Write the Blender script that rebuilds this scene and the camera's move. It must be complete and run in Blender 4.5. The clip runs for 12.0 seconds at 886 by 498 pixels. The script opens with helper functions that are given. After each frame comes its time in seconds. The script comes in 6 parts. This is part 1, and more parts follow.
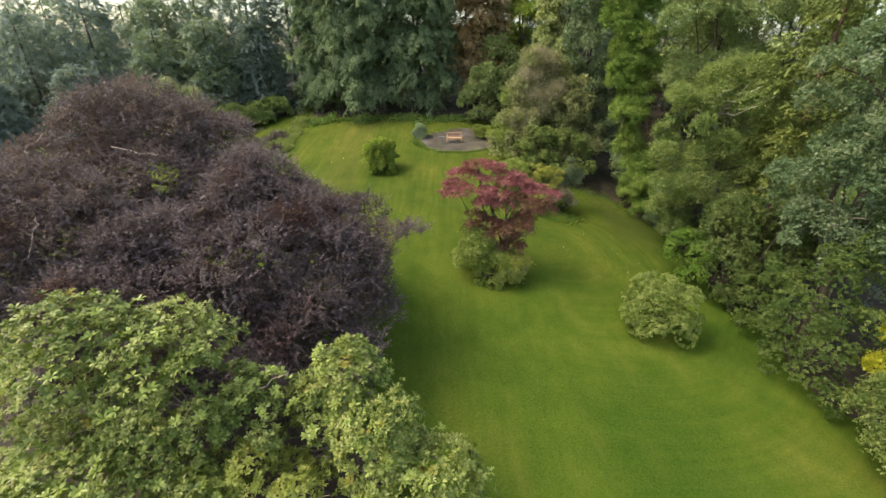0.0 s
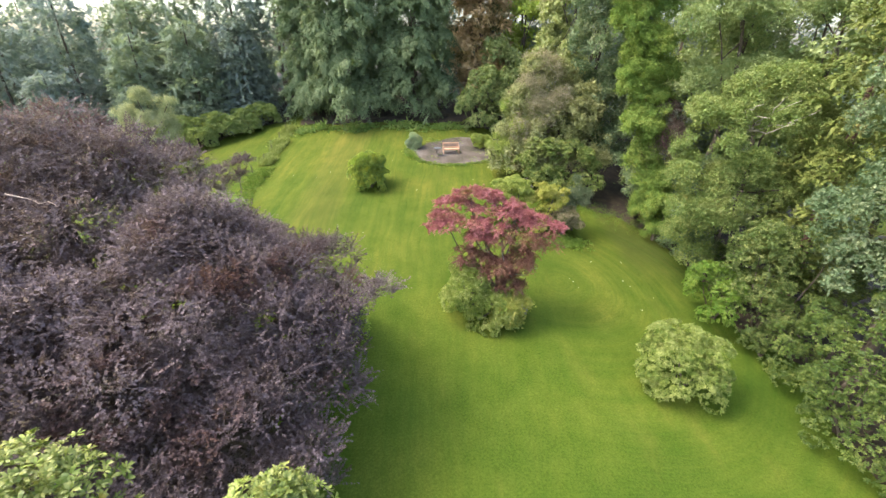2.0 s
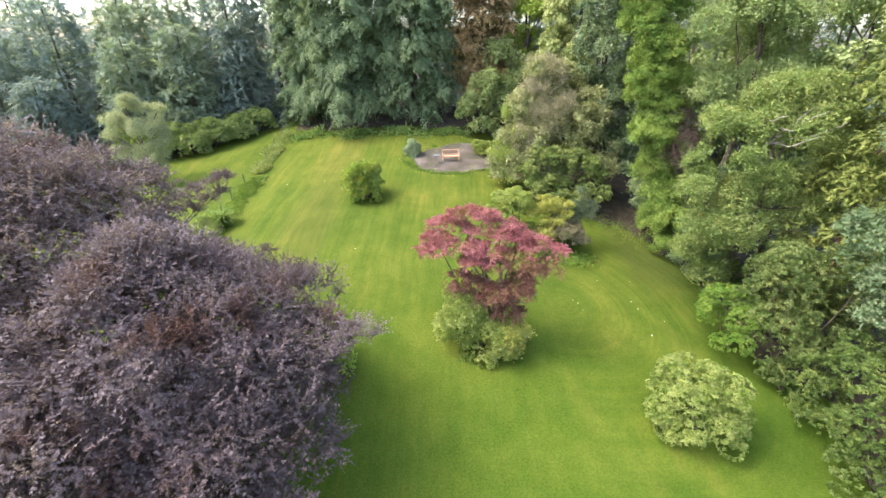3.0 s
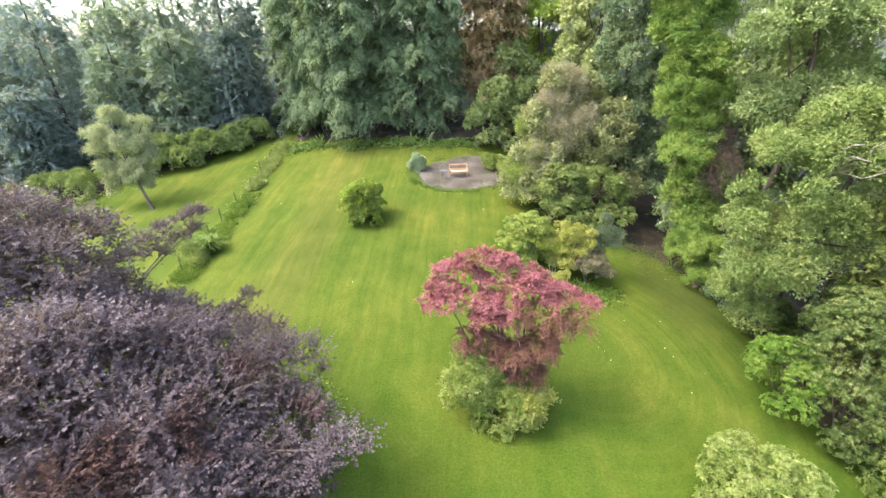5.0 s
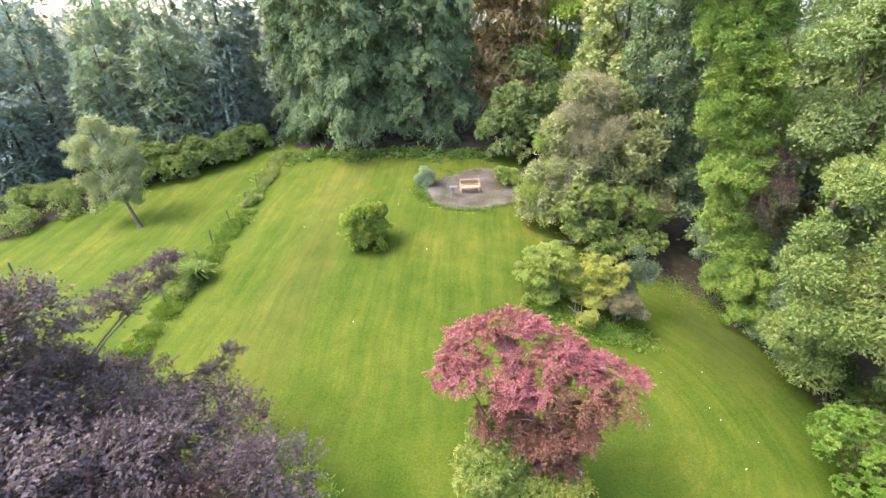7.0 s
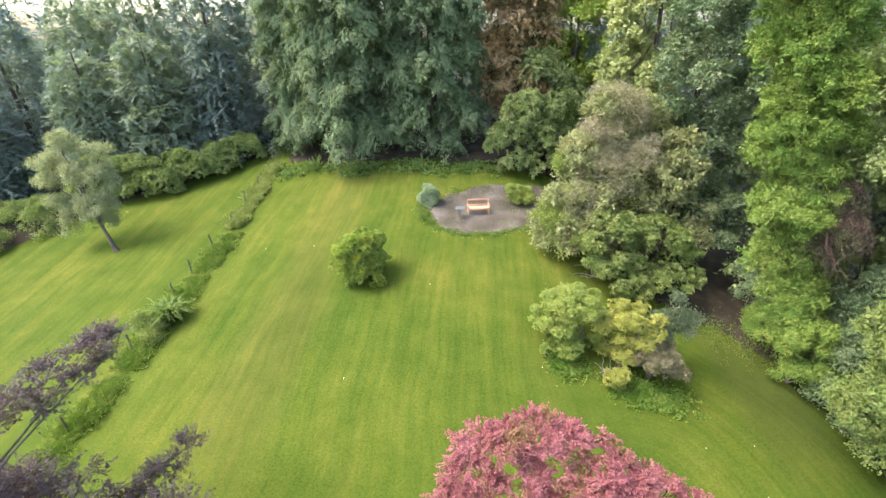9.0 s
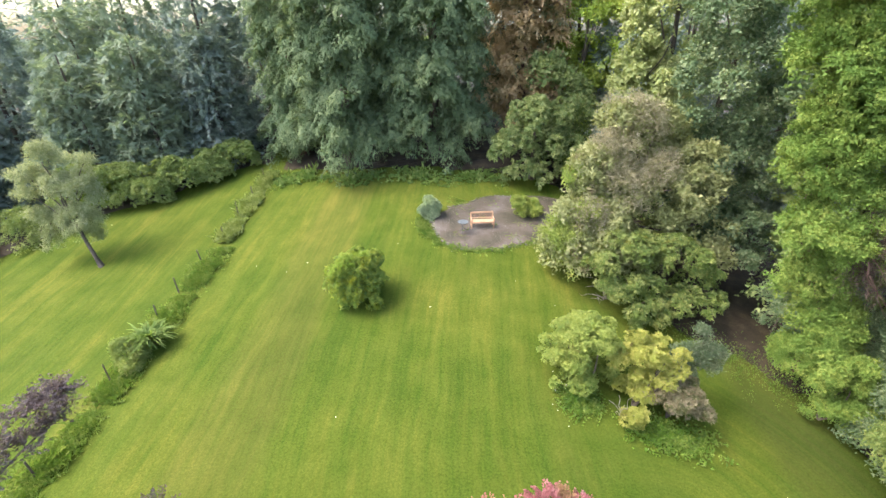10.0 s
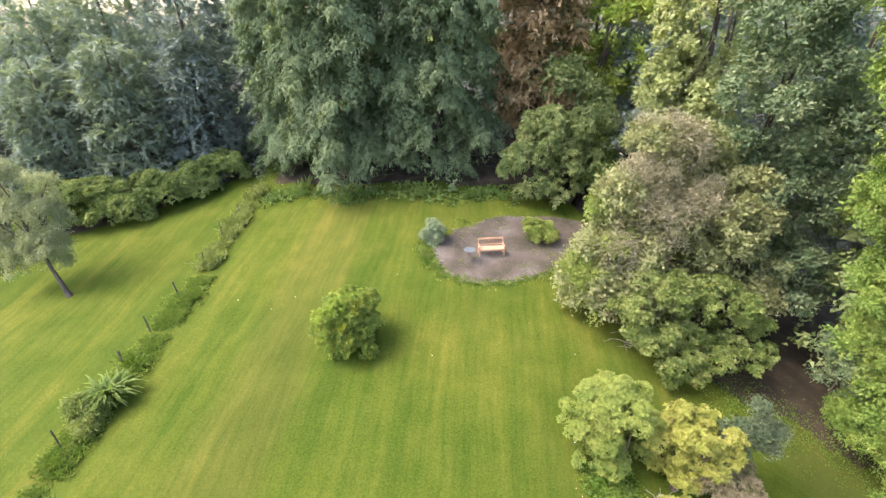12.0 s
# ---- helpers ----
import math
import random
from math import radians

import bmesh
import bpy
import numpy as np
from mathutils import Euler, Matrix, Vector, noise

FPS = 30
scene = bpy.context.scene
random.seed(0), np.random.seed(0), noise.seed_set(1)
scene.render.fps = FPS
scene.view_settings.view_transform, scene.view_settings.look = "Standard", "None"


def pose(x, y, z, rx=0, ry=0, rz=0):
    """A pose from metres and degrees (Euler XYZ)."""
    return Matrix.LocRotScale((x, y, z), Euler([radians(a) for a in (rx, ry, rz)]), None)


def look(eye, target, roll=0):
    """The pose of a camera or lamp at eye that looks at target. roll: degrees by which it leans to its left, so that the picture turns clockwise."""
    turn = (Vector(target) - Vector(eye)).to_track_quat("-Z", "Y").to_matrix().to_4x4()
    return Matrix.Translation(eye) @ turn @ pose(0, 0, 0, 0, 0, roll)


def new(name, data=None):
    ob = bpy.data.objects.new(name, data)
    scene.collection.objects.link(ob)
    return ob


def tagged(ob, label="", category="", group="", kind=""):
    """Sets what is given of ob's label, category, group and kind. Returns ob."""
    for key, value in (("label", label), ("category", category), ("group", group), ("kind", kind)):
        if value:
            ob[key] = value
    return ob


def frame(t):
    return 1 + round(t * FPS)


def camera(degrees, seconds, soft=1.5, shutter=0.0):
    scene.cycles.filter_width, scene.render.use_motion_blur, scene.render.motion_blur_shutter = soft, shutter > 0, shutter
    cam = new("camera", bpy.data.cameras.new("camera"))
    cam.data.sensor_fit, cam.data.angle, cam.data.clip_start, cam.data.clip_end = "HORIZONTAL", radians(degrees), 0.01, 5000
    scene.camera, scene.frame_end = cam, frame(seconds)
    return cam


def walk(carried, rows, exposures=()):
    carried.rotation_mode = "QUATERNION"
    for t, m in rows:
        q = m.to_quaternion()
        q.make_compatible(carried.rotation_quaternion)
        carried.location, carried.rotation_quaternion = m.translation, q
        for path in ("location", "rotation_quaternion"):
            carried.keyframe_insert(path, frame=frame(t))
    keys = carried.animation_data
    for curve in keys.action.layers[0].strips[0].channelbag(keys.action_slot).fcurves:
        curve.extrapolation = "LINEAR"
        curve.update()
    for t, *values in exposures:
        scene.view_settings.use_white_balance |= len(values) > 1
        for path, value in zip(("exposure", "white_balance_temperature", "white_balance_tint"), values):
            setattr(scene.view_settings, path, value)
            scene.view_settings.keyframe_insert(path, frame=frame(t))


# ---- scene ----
cam = camera(94.0, 12.0, soft=1.5)
# seconds, eye (m), turn about x, y, z (degrees)
ROWS = [
    (0.0, 0.00, 0.00, 12.30, 64.50, -0.60, 0.00),
    (0.5, 0.18, 0.86, 12.48, 64.36, -0.52, 0.21),
    (1.0, 0.38, 1.77, 12.63, 64.31, -0.33, 0.30),
    (1.5, 0.58, 2.67, 12.78, 64.20, -0.33, 0.35),
    (2.0, 0.87, 3.56, 12.92, 64.10, -0.23, 0.63),
    (2.5, 1.15, 4.48, 13.09, 64.03, -0.10, 0.99),
    (3.0, 1.42, 5.38, 13.31, 63.89, 0.06, 1.37),
    (5.0, 1.26, 8.69, 13.84, 63.79, 0.24, 2.19),
    (5.5, 1.08, 9.46, 14.03, 63.65, 0.28, 2.37),
    (6.0, 0.94, 10.23, 14.20, 63.46, 0.24, 2.58),
    (6.5, 0.86, 11.07, 14.36, 63.34, 0.17, 2.80),
    (7.0, 0.79, 11.94, 14.56, 63.08, 0.18, 3.00),
    (9.0, 0.59, 15.57, 15.13, 62.52, 0.25, 3.78),
    (9.5, 0.53, 16.50, 15.29, 62.42, 0.27, 3.92),
    (10.0, 0.50, 17.46, 15.45, 62.24, 0.29, 4.13),
    (10.5, 0.47, 18.43, 15.66, 62.00, 0.28, 4.30),
    (11.0, 0.51, 19.36, 15.83, 61.76, 0.24, 4.53),
    (11.5, 0.52, 20.20, 15.92, 61.69, 0.23, 4.80),
    (12.0, 0.25, 20.85, 15.96, 61.58, 0.25, 4.81),
]
walk(cam, [(t, pose(x, y, z, a, b, c)) for t, x, y, z, a, b, c in ROWS],
     exposures=[(0.0, 1.66, 7250, 6), (1.0, 2.06, 7050, 8), (2.0, 2.46, 6700, 11), (3.0, 2.66, 6550, 11), (5.5, 2.74, 6500, 11), (9.5, 2.53, 6500, 10), (10.5, 2.52, 6550, 11), (12.0, 2.5, 6650, 17)])

# ---- light: a hazy sky and a veiled sun from the left ----
world = bpy.data.worlds.new("sky")
scene.world = world
world.use_nodes = True
wn = world.node_tree.nodes
sky = wn.new("ShaderNodeTexSky")
sky.sky_type = "NISHITA"
sky.sun_disc = False
SUN_ELEV, SUN_TURN = radians(55), radians(-94)      # from the left
sky.sun_elevation, sky.sun_rotation = SUN_ELEV, SUN_TURN
sky.dust_density, sky.ozone_density, sky.air_density = 4.0, 0.5, 1.0
wn["Background"].inputs["Strength"].default_value = 0.15
world.node_tree.links.new(sky.outputs[0], wn["Background"].inputs["Color"])
sun = new("sun", bpy.data.lights.new("sun", "SUN"))
sun.data.energy, sun.data.angle, sun.data.color = 0.48, radians(24), (1.0, 0.95, 0.86)
sun.matrix_world = look((math.sin(SUN_TURN) * math.cos(SUN_ELEV) * 100, math.cos(SUN_TURN) * math.cos(SUN_ELEV) * 100, math.sin(SUN_ELEV) * 100), (0, 0, 0))


# ---- materials ----
def material(name):
    mat = bpy.data.materials.new(name)
    mat.use_nodes = True
    return mat, mat.node_tree.nodes, mat.node_tree.links


def ramp(nodes, stops):
    r = nodes.new("ShaderNodeValToRGB")
    r.color_ramp.elements[0].position, r.color_ramp.elements[0].color = stops[0][0], (*stops[0][1], 1)
    r.color_ramp.elements[1].position, r.color_ramp.elements[1].color = stops[-1][0], (*stops[-1][1], 1)
    for p, c in stops[1:-1]:
        r.color_ramp.elements.new(p).color = (*c, 1)
    return r


def noise_tex(nodes, links, scale, detail=3.0, coords="Object", rough=0.55):
    c = nodes.new("ShaderNodeTexCoord")
    n = nodes.new("ShaderNodeTexNoise")
    n.inputs["Scale"].default_value, n.inputs["Detail"].default_value, n.inputs["Roughness"].default_value = scale, detail, rough
    links.new(c.outputs[coords], n.inputs["Vector"])
    return n


def mix(nodes, links, a, b, fac, mode="MIX"):
    m = nodes.new("ShaderNodeMix")
    m.data_type, m.blend_type = "RGBA", mode
    for sock, v in ((m.inputs[0], fac), (m.inputs[6], a), (m.inputs[7], b)):
        if hasattr(v, "links"):
            links.new(v, sock)
        elif isinstance(v, (int, float)):
            sock.default_value = v
        else:
            sock.default_value = (*v, 1)
    return m.outputs[2]


def leaf_mat(name, dark, mid, light, odd=None, odd_share=0.0, rough=0.5, through_share=0.42, patch=0.5, gain=1.0, dull=0.08, speckle=0.6):
    """Foliage: each leaf takes its own shade, and patches of the crown differ from one another."""
    mat, n, l = material(name)
    geo = n.new("ShaderNodeNewGeometry")
    # dark ends lifted and tones greyed, which puts a haze veil into the colours
    dark, mid, light = [tuple(k * v for v in c) for k, c in ((2.8 * gain, dark), (1.66 * gain, mid), (1.3 * gain, light))]
    dark, mid, light = [tuple(v * (1 - dull) + dull * (0.3 * c[0] + 0.6 * c[1] + 0.1 * c[2]) for v in c) for c in (dark, mid, light)]
    r = ramp(n, [(0.0, dark), (0.5, mid), (1.0, light)])
    big = noise_tex(n, l, patch, 2.0)
    add = n.new("ShaderNodeMath")
    add.operation = "MULTIPLY_ADD"
    l.new(geo.outputs["Random Per Island"], add.inputs[0])
    add.inputs[1].default_value = speckle
    sub = n.new("ShaderNodeMath")
    sub.operation = "MULTIPLY_ADD"
    l.new(big.outputs["Fac"], sub.inputs[0])
    sub.inputs[1].default_value, sub.inputs[2].default_value = 1.2, -0.65 - 0.5 * speckle
    tuft = noise_tex(n, l, 2.6, 1.0)                # one shoot or clump differs from the next
    tone = n.new("ShaderNodeMath")
    tone.operation = "MULTIPLY_ADD"
    l.new(tuft.outputs["Fac"], tone.inputs[0])
    tone.inputs[1].default_value = 1.1
    l.new(sub.outputs[0], tone.inputs[2])
    l.new(tone.outputs[0], add.inputs[2])
    l.new(add.outputs[0], r.inputs["Fac"])
    colour = r.outputs["Color"]
    if odd:
        n2 = noise_tex(n, l, patch * 1.7, 3.0)
        lim = n.new("ShaderNodeMapRange")
        lim.inputs["From Min"].default_value, lim.inputs["From Max"].default_value = 0.66 - odd_share * 0.32, 0.78 - odd_share * 0.32
        l.new(n2.outputs["Fac"], lim.inputs["Value"])
        colour = mix(n, l, colour, odd, lim.outputs[0])
    bsdf = n["Principled BSDF"]
    bsdf.inputs["Roughness"].default_value = rough + 0.1
    bsdf.inputs["Specular IOR Level"].default_value = 0.28
    l.new(colour, bsdf.inputs["Base Color"])
    tr = n.new("ShaderNodeBsdfTranslucent")
    l.new(mix(n, l, colour, (1.0, 1.0, 0.45), 0.75, "MULTIPLY"), tr.inputs["Color"])
    ms = n.new("ShaderNodeMixShader")
    ms.inputs[0].default_value = through_share
    l.new(bsdf.outputs[0], ms.inputs[1])
    l.new(tr.outputs[0], ms.inputs[2])
    l.new(ms.outputs[0], n["Material Output"].inputs["Surface"])
    return mat


def plain_mat(name, stops, scale, rough=0.85, bump=0.3, detail=6.0, stretch=(1, 1, 1), metal=0.0, fine=8.0):
    """Two scales of mottling with relief: bark, wood, stone, soil, metal."""
    mat, n, l = material(name)
    c = n.new("ShaderNodeTexCoord")
    mp = n.new("ShaderNodeMapping")
    mp.inputs["Scale"].default_value = stretch
    l.new(c.outputs["Object"], mp.inputs["Vector"])
    a, b = n.new("ShaderNodeTexNoise"), n.new("ShaderNodeTexNoise")
    for t, s in ((a, scale), (b, scale * fine)):
        t.inputs["Scale"].default_value, t.inputs["Detail"].default_value = s, detail
        l.new(mp.outputs[0], t.inputs["Vector"])
    r = ramp(n, stops)
    m = n.new("ShaderNodeMath")
    m.operation = "MULTIPLY_ADD"
    l.new(b.outputs["Fac"], m.inputs[0])
    m.inputs[1].default_value = 0.5
    half = n.new("ShaderNodeMath")
    half.operation = "MULTIPLY_ADD"
    l.new(a.outputs["Fac"], half.inputs[0])
    half.inputs[1].default_value, half.inputs[2].default_value = 1.2, -0.35
    l.new(half.outputs[0], m.inputs[2])
    l.new(m.outputs[0], r.inputs["Fac"])
    bsdf = n["Principled BSDF"]
    bsdf.inputs["Roughness"].default_value, bsdf.inputs["Metallic"].default_value = rough, metal
    l.new(r.outputs["Color"], bsdf.inputs["Base Color"])
    bp = n.new("ShaderNodeBump")
    bp.inputs["Strength"].default_value, bp.inputs["Distance"].default_value = bump, 0.02
    l.new(b.outputs["Fac"], bp.inputs["Height"])
    l.new(bp.outputs[0], bsdf.inputs["Normal"])
    return mat


def sums(nodes, links, op, a, b, c=None):
    m = nodes.new("ShaderNodeMath")
    m.operation = op
    for k, v in enumerate((a, b, c)):
        if v is None:
            continue
        if hasattr(v, "links"):
            links.new(v, m.inputs[k])
        else:
            m.inputs[k].default_value = v
    return m.outputs[0]


def between(nodes, links, v, lo, hi, to=1.0):
    m = nodes.new("ShaderNodeMapRange")
    m.interpolation_type = "SMOOTHSTEP"
    m.inputs["From Min"].default_value, m.inputs["From Max"].default_value, m.inputs["To Max"].default_value = lo, hi, to
    links.new(v, m.inputs["Value"])
    return m.outputs[0]


def lawn_mat():
    """Mown grass: straight mower lines up the garden, turning rings at one side, moss and dry patches, fine blades."""
    mat, n, l = material("lawn_grass")
    c = n.new("ShaderNodeTexCoord")
    sep = n.new("ShaderNodeSeparateXYZ")
    l.new(c.outputs["Object"], sep.inputs[0])
    X, Y = sep.outputs["X"], sep.outputs["Y"]
    wob = noise_tex(n, l, 0.09, 2.0).outputs["Fac"]
    straight = sums(n, l, "MULTIPLY_ADD", wob, 2.2, X)
    dx, dy = sums(n, l, "SUBTRACT", X, 7.5), sums(n, l, "SUBTRACT", Y, 24.5)
    ring = sums(n, l, "SQRT", sums(n, l, "ADD", sums(n, l, "MULTIPLY", dx, dx), sums(n, l, "MULTIPLY", dy, dy)), 0.0)
    ring = sums(n, l, "MULTIPLY_ADD", wob, 1.2, ring)

    def lines(v, scale, along, rough):
        comb = n.new("ShaderNodeCombineXYZ")
        l.new(v, comb.inputs["X"])
        l.new(sums(n, l, "MULTIPLY", Y, along), comb.inputs["Y"])
        t = n.new("ShaderNodeTexNoise")
        t.inputs["Scale"].default_value, t.inputs["Detail"].default_value, t.inputs["Roughness"].default_value = scale, 5.0, rough
        l.new(comb.outputs[0], t.inputs["Vector"])
        return t.outputs["Fac"]

    turning = sums(n, l, "MULTIPLY", between(n, l, X, 5.0, 8.5), between(n, l, sums(n, l, "MULTIPLY", Y, -1.0), -35.0, -30.0))
    wide = mix(n, l, lines(straight, 0.85, 0.05, 0.55), lines(ring, 1.5, 0.01, 0.6), turning)
    thin = mix(n, l, lines(straight, 3.4, 0.07, 0.68), lines(ring, 3.2, 0.02, 0.62), turning)
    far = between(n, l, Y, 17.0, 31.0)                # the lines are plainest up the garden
    patch = noise_tex(n, l, 0.14, 4.0).outputs["Fac"]
    mid = noise_tex(n, l, 0.8, 5.0).outputs["Fac"]
    fine = noise_tex(n, l, 13.0, 5.0, rough=0.72).outputs["Fac"]
    v = sums(n, l, "MULTIPLY", wide, sums(n, l, "MULTIPLY_ADD", far, 0.22, 0.2))
    v = sums(n, l, "ADD", v, sums(n, l, "MULTIPLY", patch, sums(n, l, "MULTIPLY_ADD", far, -0.15, 0.75)))
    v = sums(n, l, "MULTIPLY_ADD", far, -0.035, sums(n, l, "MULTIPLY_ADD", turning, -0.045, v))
    base = ramp(n, [(0.34, (0.048, 0.080, 0.011)), (0.47, (0.072, 0.102, 0.0145)), (0.64, (0.106, 0.123, 0.020))])
    l.new(v, base.inputs["Fac"])
    moss = ramp(n, [(0.33, (0.68, 0.8, 0.6)), (0.67, (1.27, 1.16, 1.2))])
    l.new(mid, moss.inputs["Fac"])
    col = mix(n, l, base.outputs["Color"], moss.outputs["Color"], 0.5, "MULTIPLY")
    line = ramp(n, [(0.34, (0.78, 0.88, 0.80)), (0.66, (1.26, 1.08, 1.14))])
    l.new(thin, line.inputs["Fac"])
    calm = sums(n, l, "MULTIPLY_ADD", turning, 0.2, 1.0)
    col = mix(n, l, col, line.outputs["Color"], sums(n, l, "MULTIPLY", calm, sums(n, l, "MULTIPLY_ADD", far, 0.5, 0.4)), "MULTIPLY")
    blade = ramp(n, [(0.32, (0.50, 0.58, 0.42)), (0.68, (1.42, 1.36, 1.4))])
    l.new(fine, blade.inputs["Fac"])
    col = mix(n, l, col, blade.outputs["Color"], 0.68, "MULTIPLY")
    col = mix(n, l, col, (0.165, 0.14, 0.03), between(n, l, lines(straight, 0.6, 0.25, 0.65), 0.52, 0.74, 0.26))
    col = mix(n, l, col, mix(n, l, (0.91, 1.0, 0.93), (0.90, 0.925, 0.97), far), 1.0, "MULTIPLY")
    broken = noise_tex(n, l, 0.9, 5.0, rough=0.65).outputs["Fac"]

    def band(centre, width):                          # worn where feet and wheels go; the right-hand one has shade painted in too
        off = sums(n, l, "ABSOLUTE", sums(n, l, "SUBTRACT", X, centre), 0.0)
        return sums(n, l, "SUBTRACT", 1.0, between(n, l, sums(n, l, "MULTIPLY_ADD", broken, 1.4, off), width * 0.45 + 0.7, width + 0.7))

    dry = sums(n, l, "MULTIPLY", band(-8.6, 2.4), between(n, l, Y, 21.0, 27.0))
    col = mix(n, l, col, (0.150, 0.118, 0.036), sums(n, l, "MULTIPLY", dry, sums(n, l, "MULTIPLY", thin, 0.34)))
    # trodden earth by the trees, darkened further with their shade in the colour
    shaded_track = sums(n, l, "MULTIPLY", band(14.4, 2.6), between(n, l, Y, 24.5, 29.5))
    col = mix(n, l, col, (0.046, 0.048, 0.018), sums(n, l, "MULTIPLY", shaded_track, sums(n, l, "MULTIPLY", thin, 0.75)))
    bsdf = n["Principled BSDF"]
    bsdf.inputs["Roughness"].default_value, bsdf.inputs["Specular IOR Level"].default_value = 0.9, 0.06
    l.new(col, bsdf.inputs["Base Color"])
    bp = n.new("ShaderNodeBump")
    bp.inputs["Strength"].default_value, bp.inputs["Distance"].default_value = 0.8, 0.06
    l.new(fine, bp.inputs["Height"])
    l.new(bp.outputs[0], bsdf.inputs["Normal"])
    return mat


LAWN = lawn_mat()
SOIL = plain_mat("leaf_litter", [(0.2, (0.013, 0.010, 0.005)), (0.5, (0.030, 0.022, 0.011)), (0.8, (0.062, 0.046, 0.023))], 1.2, 0.95, 0.6)
GRAVEL = plain_mat("gravel", [(0.25, (0.036, 0.034, 0.018)), (0.5, (0.078, 0.064, 0.048)), (0.78, (0.135, 0.118, 0.105))], 0.7, 0.95, 0.8, fine=22.0)
CHIP = plain_mat("gravel_chip", [(0.25, (0.05, 0.044, 0.036)), (0.5, (0.12, 0.104, 0.094)), (0.8, (0.26, 0.235, 0.225))], 1.2, 0.9, 0.3)
STONE = plain_mat("edging_stone", [(0.2, (0.05, 0.05, 0.035)), (0.5, (0.12, 0.115, 0.085)), (0.8, (0.24, 0.225, 0.19))], 2.5, 0.9, 0.5)
BARK = plain_mat("bark", [(0.2, (0.035, 0.028, 0.022)), (0.5, (0.085, 0.068, 0.052)), (0.8, (0.17, 0.14, 0.11))], 2.0, 0.95, 0.8, stretch=(3, 3, 0.5))
BARK_RED = plain_mat("cypress_bark", [(0.2, (0.06, 0.032, 0.025)), (0.5, (0.12, 0.07, 0.055)), (0.8, (0.2, 0.13, 0.105))], 2.0, 0.95, 0.8, stretch=(4, 4, 0.4))
BARK_PALE = plain_mat("pale_bark", [(0.2, (0.20, 0.17, 0.14)), (0.5, (0.33, 0.29, 0.25)), (0.8, (0.5, 0.46, 0.41))], 3.0, 0.85, 0.4, stretch=(1, 1, 3))
TWIG = plain_mat("dead_twig", [(0.2, (0.12, 0.09, 0.07)), (0.5, (0.24, 0.19, 0.16)), (0.8, (0.38, 0.32, 0.27))], 3.0, 0.9, 0.3)
POST_WOOD = plain_mat("post_wood", [(0.2, (0.045, 0.038, 0.03)), (0.5, (0.10, 0.085, 0.068)), (0.8, (0.19, 0.165, 0.135))], 3.0, 0.9, 0.5, stretch=(3, 3, 0.6))
BENCH_WOOD = plain_mat("bench_wood", [(0.2, (0.36, 0.2, 0.11)), (0.5, (0.52, 0.31, 0.19)), (0.8, (0.66, 0.44, 0.3))], 4.0, 0.6, 0.2, stretch=(0.5, 3, 3))
TABLE_METAL = plain_mat("painted_metal", [(0.2, (0.05, 0.065, 0.075)), (0.5, (0.085, 0.105, 0.12)), (0.8, (0.13, 0.155, 0.17))], 4.0, 0.75, 0.1)

L_BEECH = leaf_mat("copper_beech_leaf", (0.022, 0.0160, 0.0175), (0.061, 0.047, 0.051), (0.134, 0.107, 0.120), (0.098, 0.054, 0.048), 0.32, rough=0.46, through_share=0.42, patch=0.3, gain=1.3, dull=0.0, speckle=0.45)
L_RHODO = leaf_mat("rhododendron_leaf", (0.030, 0.046, 0.009), (0.090, 0.116, 0.022), (0.30, 0.32, 0.10), (0.24, 0.20, 0.03), 0.16, rough=0.28, through_share=0.25, patch=0.9, gain=0.9, dull=0.0)
L_NEWRHODO = leaf_mat("young_rhododendron_leaf", (0.075, 0.102, 0.018), (0.165, 0.205, 0.045), (0.33, 0.365, 0.13), (0.30, 0.25, 0.04), 0.12, rough=0.28, through_share=0.25, patch=0.9, gain=0.9, dull=0.0)
L_MAPLE = leaf_mat("red_maple_leaf", (0.125, 0.042, 0.042), (0.25, 0.082, 0.092), (0.46, 0.195, 0.215), (0.25, 0.15, 0.075), 0.3, through_share=0.4, patch=0.8, gain=0.78, dull=0.08)
L_MAPLE_DARK = leaf_mat("dark_maple_leaf", (0.085, 0.036, 0.024), (0.155, 0.066, 0.044), (0.25, 0.115, 0.085), (0.12, 0.10, 0.035), 0.2, through_share=0.25, patch=0.9, gain=0.68)
L_PALE = leaf_mat("pale_shrub_leaf", (0.05, 0.076, 0.014), (0.132, 0.168, 0.040), (0.32, 0.35, 0.13), rough=0.4, patch=1.0, gain=1.0, dull=0.0)
L_MID = leaf_mat("glossy_shrub_leaf", (0.030, 0.052, 0.012), (0.078, 0.112, 0.022), (0.20, 0.23, 0.045), (0.25, 0.28, 0.03), 0.36, rough=0.38, patch=1.3, dull=0.0, gain=1.35)
L_DARK = leaf_mat("dark_laurel_leaf", (0.018, 0.034, 0.008), (0.046, 0.073, 0.016), (0.145, 0.18, 0.05), rough=0.3, patch=0.8, gain=1.1, dull=0.0)
L_LAUREL = leaf_mat("bright_laurel_leaf", (0.030, 0.066, 0.009), (0.076, 0.13, 0.018), (0.18, 0.24, 0.055), rough=0.34, patch=0.8, gain=1.0, dull=0.0)
L_ASH = leaf_mat("ash_leaf", (0.048, 0.073, 0.022), (0.106, 0.143, 0.042), (0.215, 0.245, 0.088), (0.2, 0.19, 0.05), 0.1, patch=0.5, gain=1.05, dull=0.0)
L_OAK = leaf_mat("bluish_leaf", (0.026, 0.046, 0.022), (0.064, 0.096, 0.046), (0.17, 0.20, 0.11), patch=0.5, gain=1.3, dull=0.08, speckle=0.5)
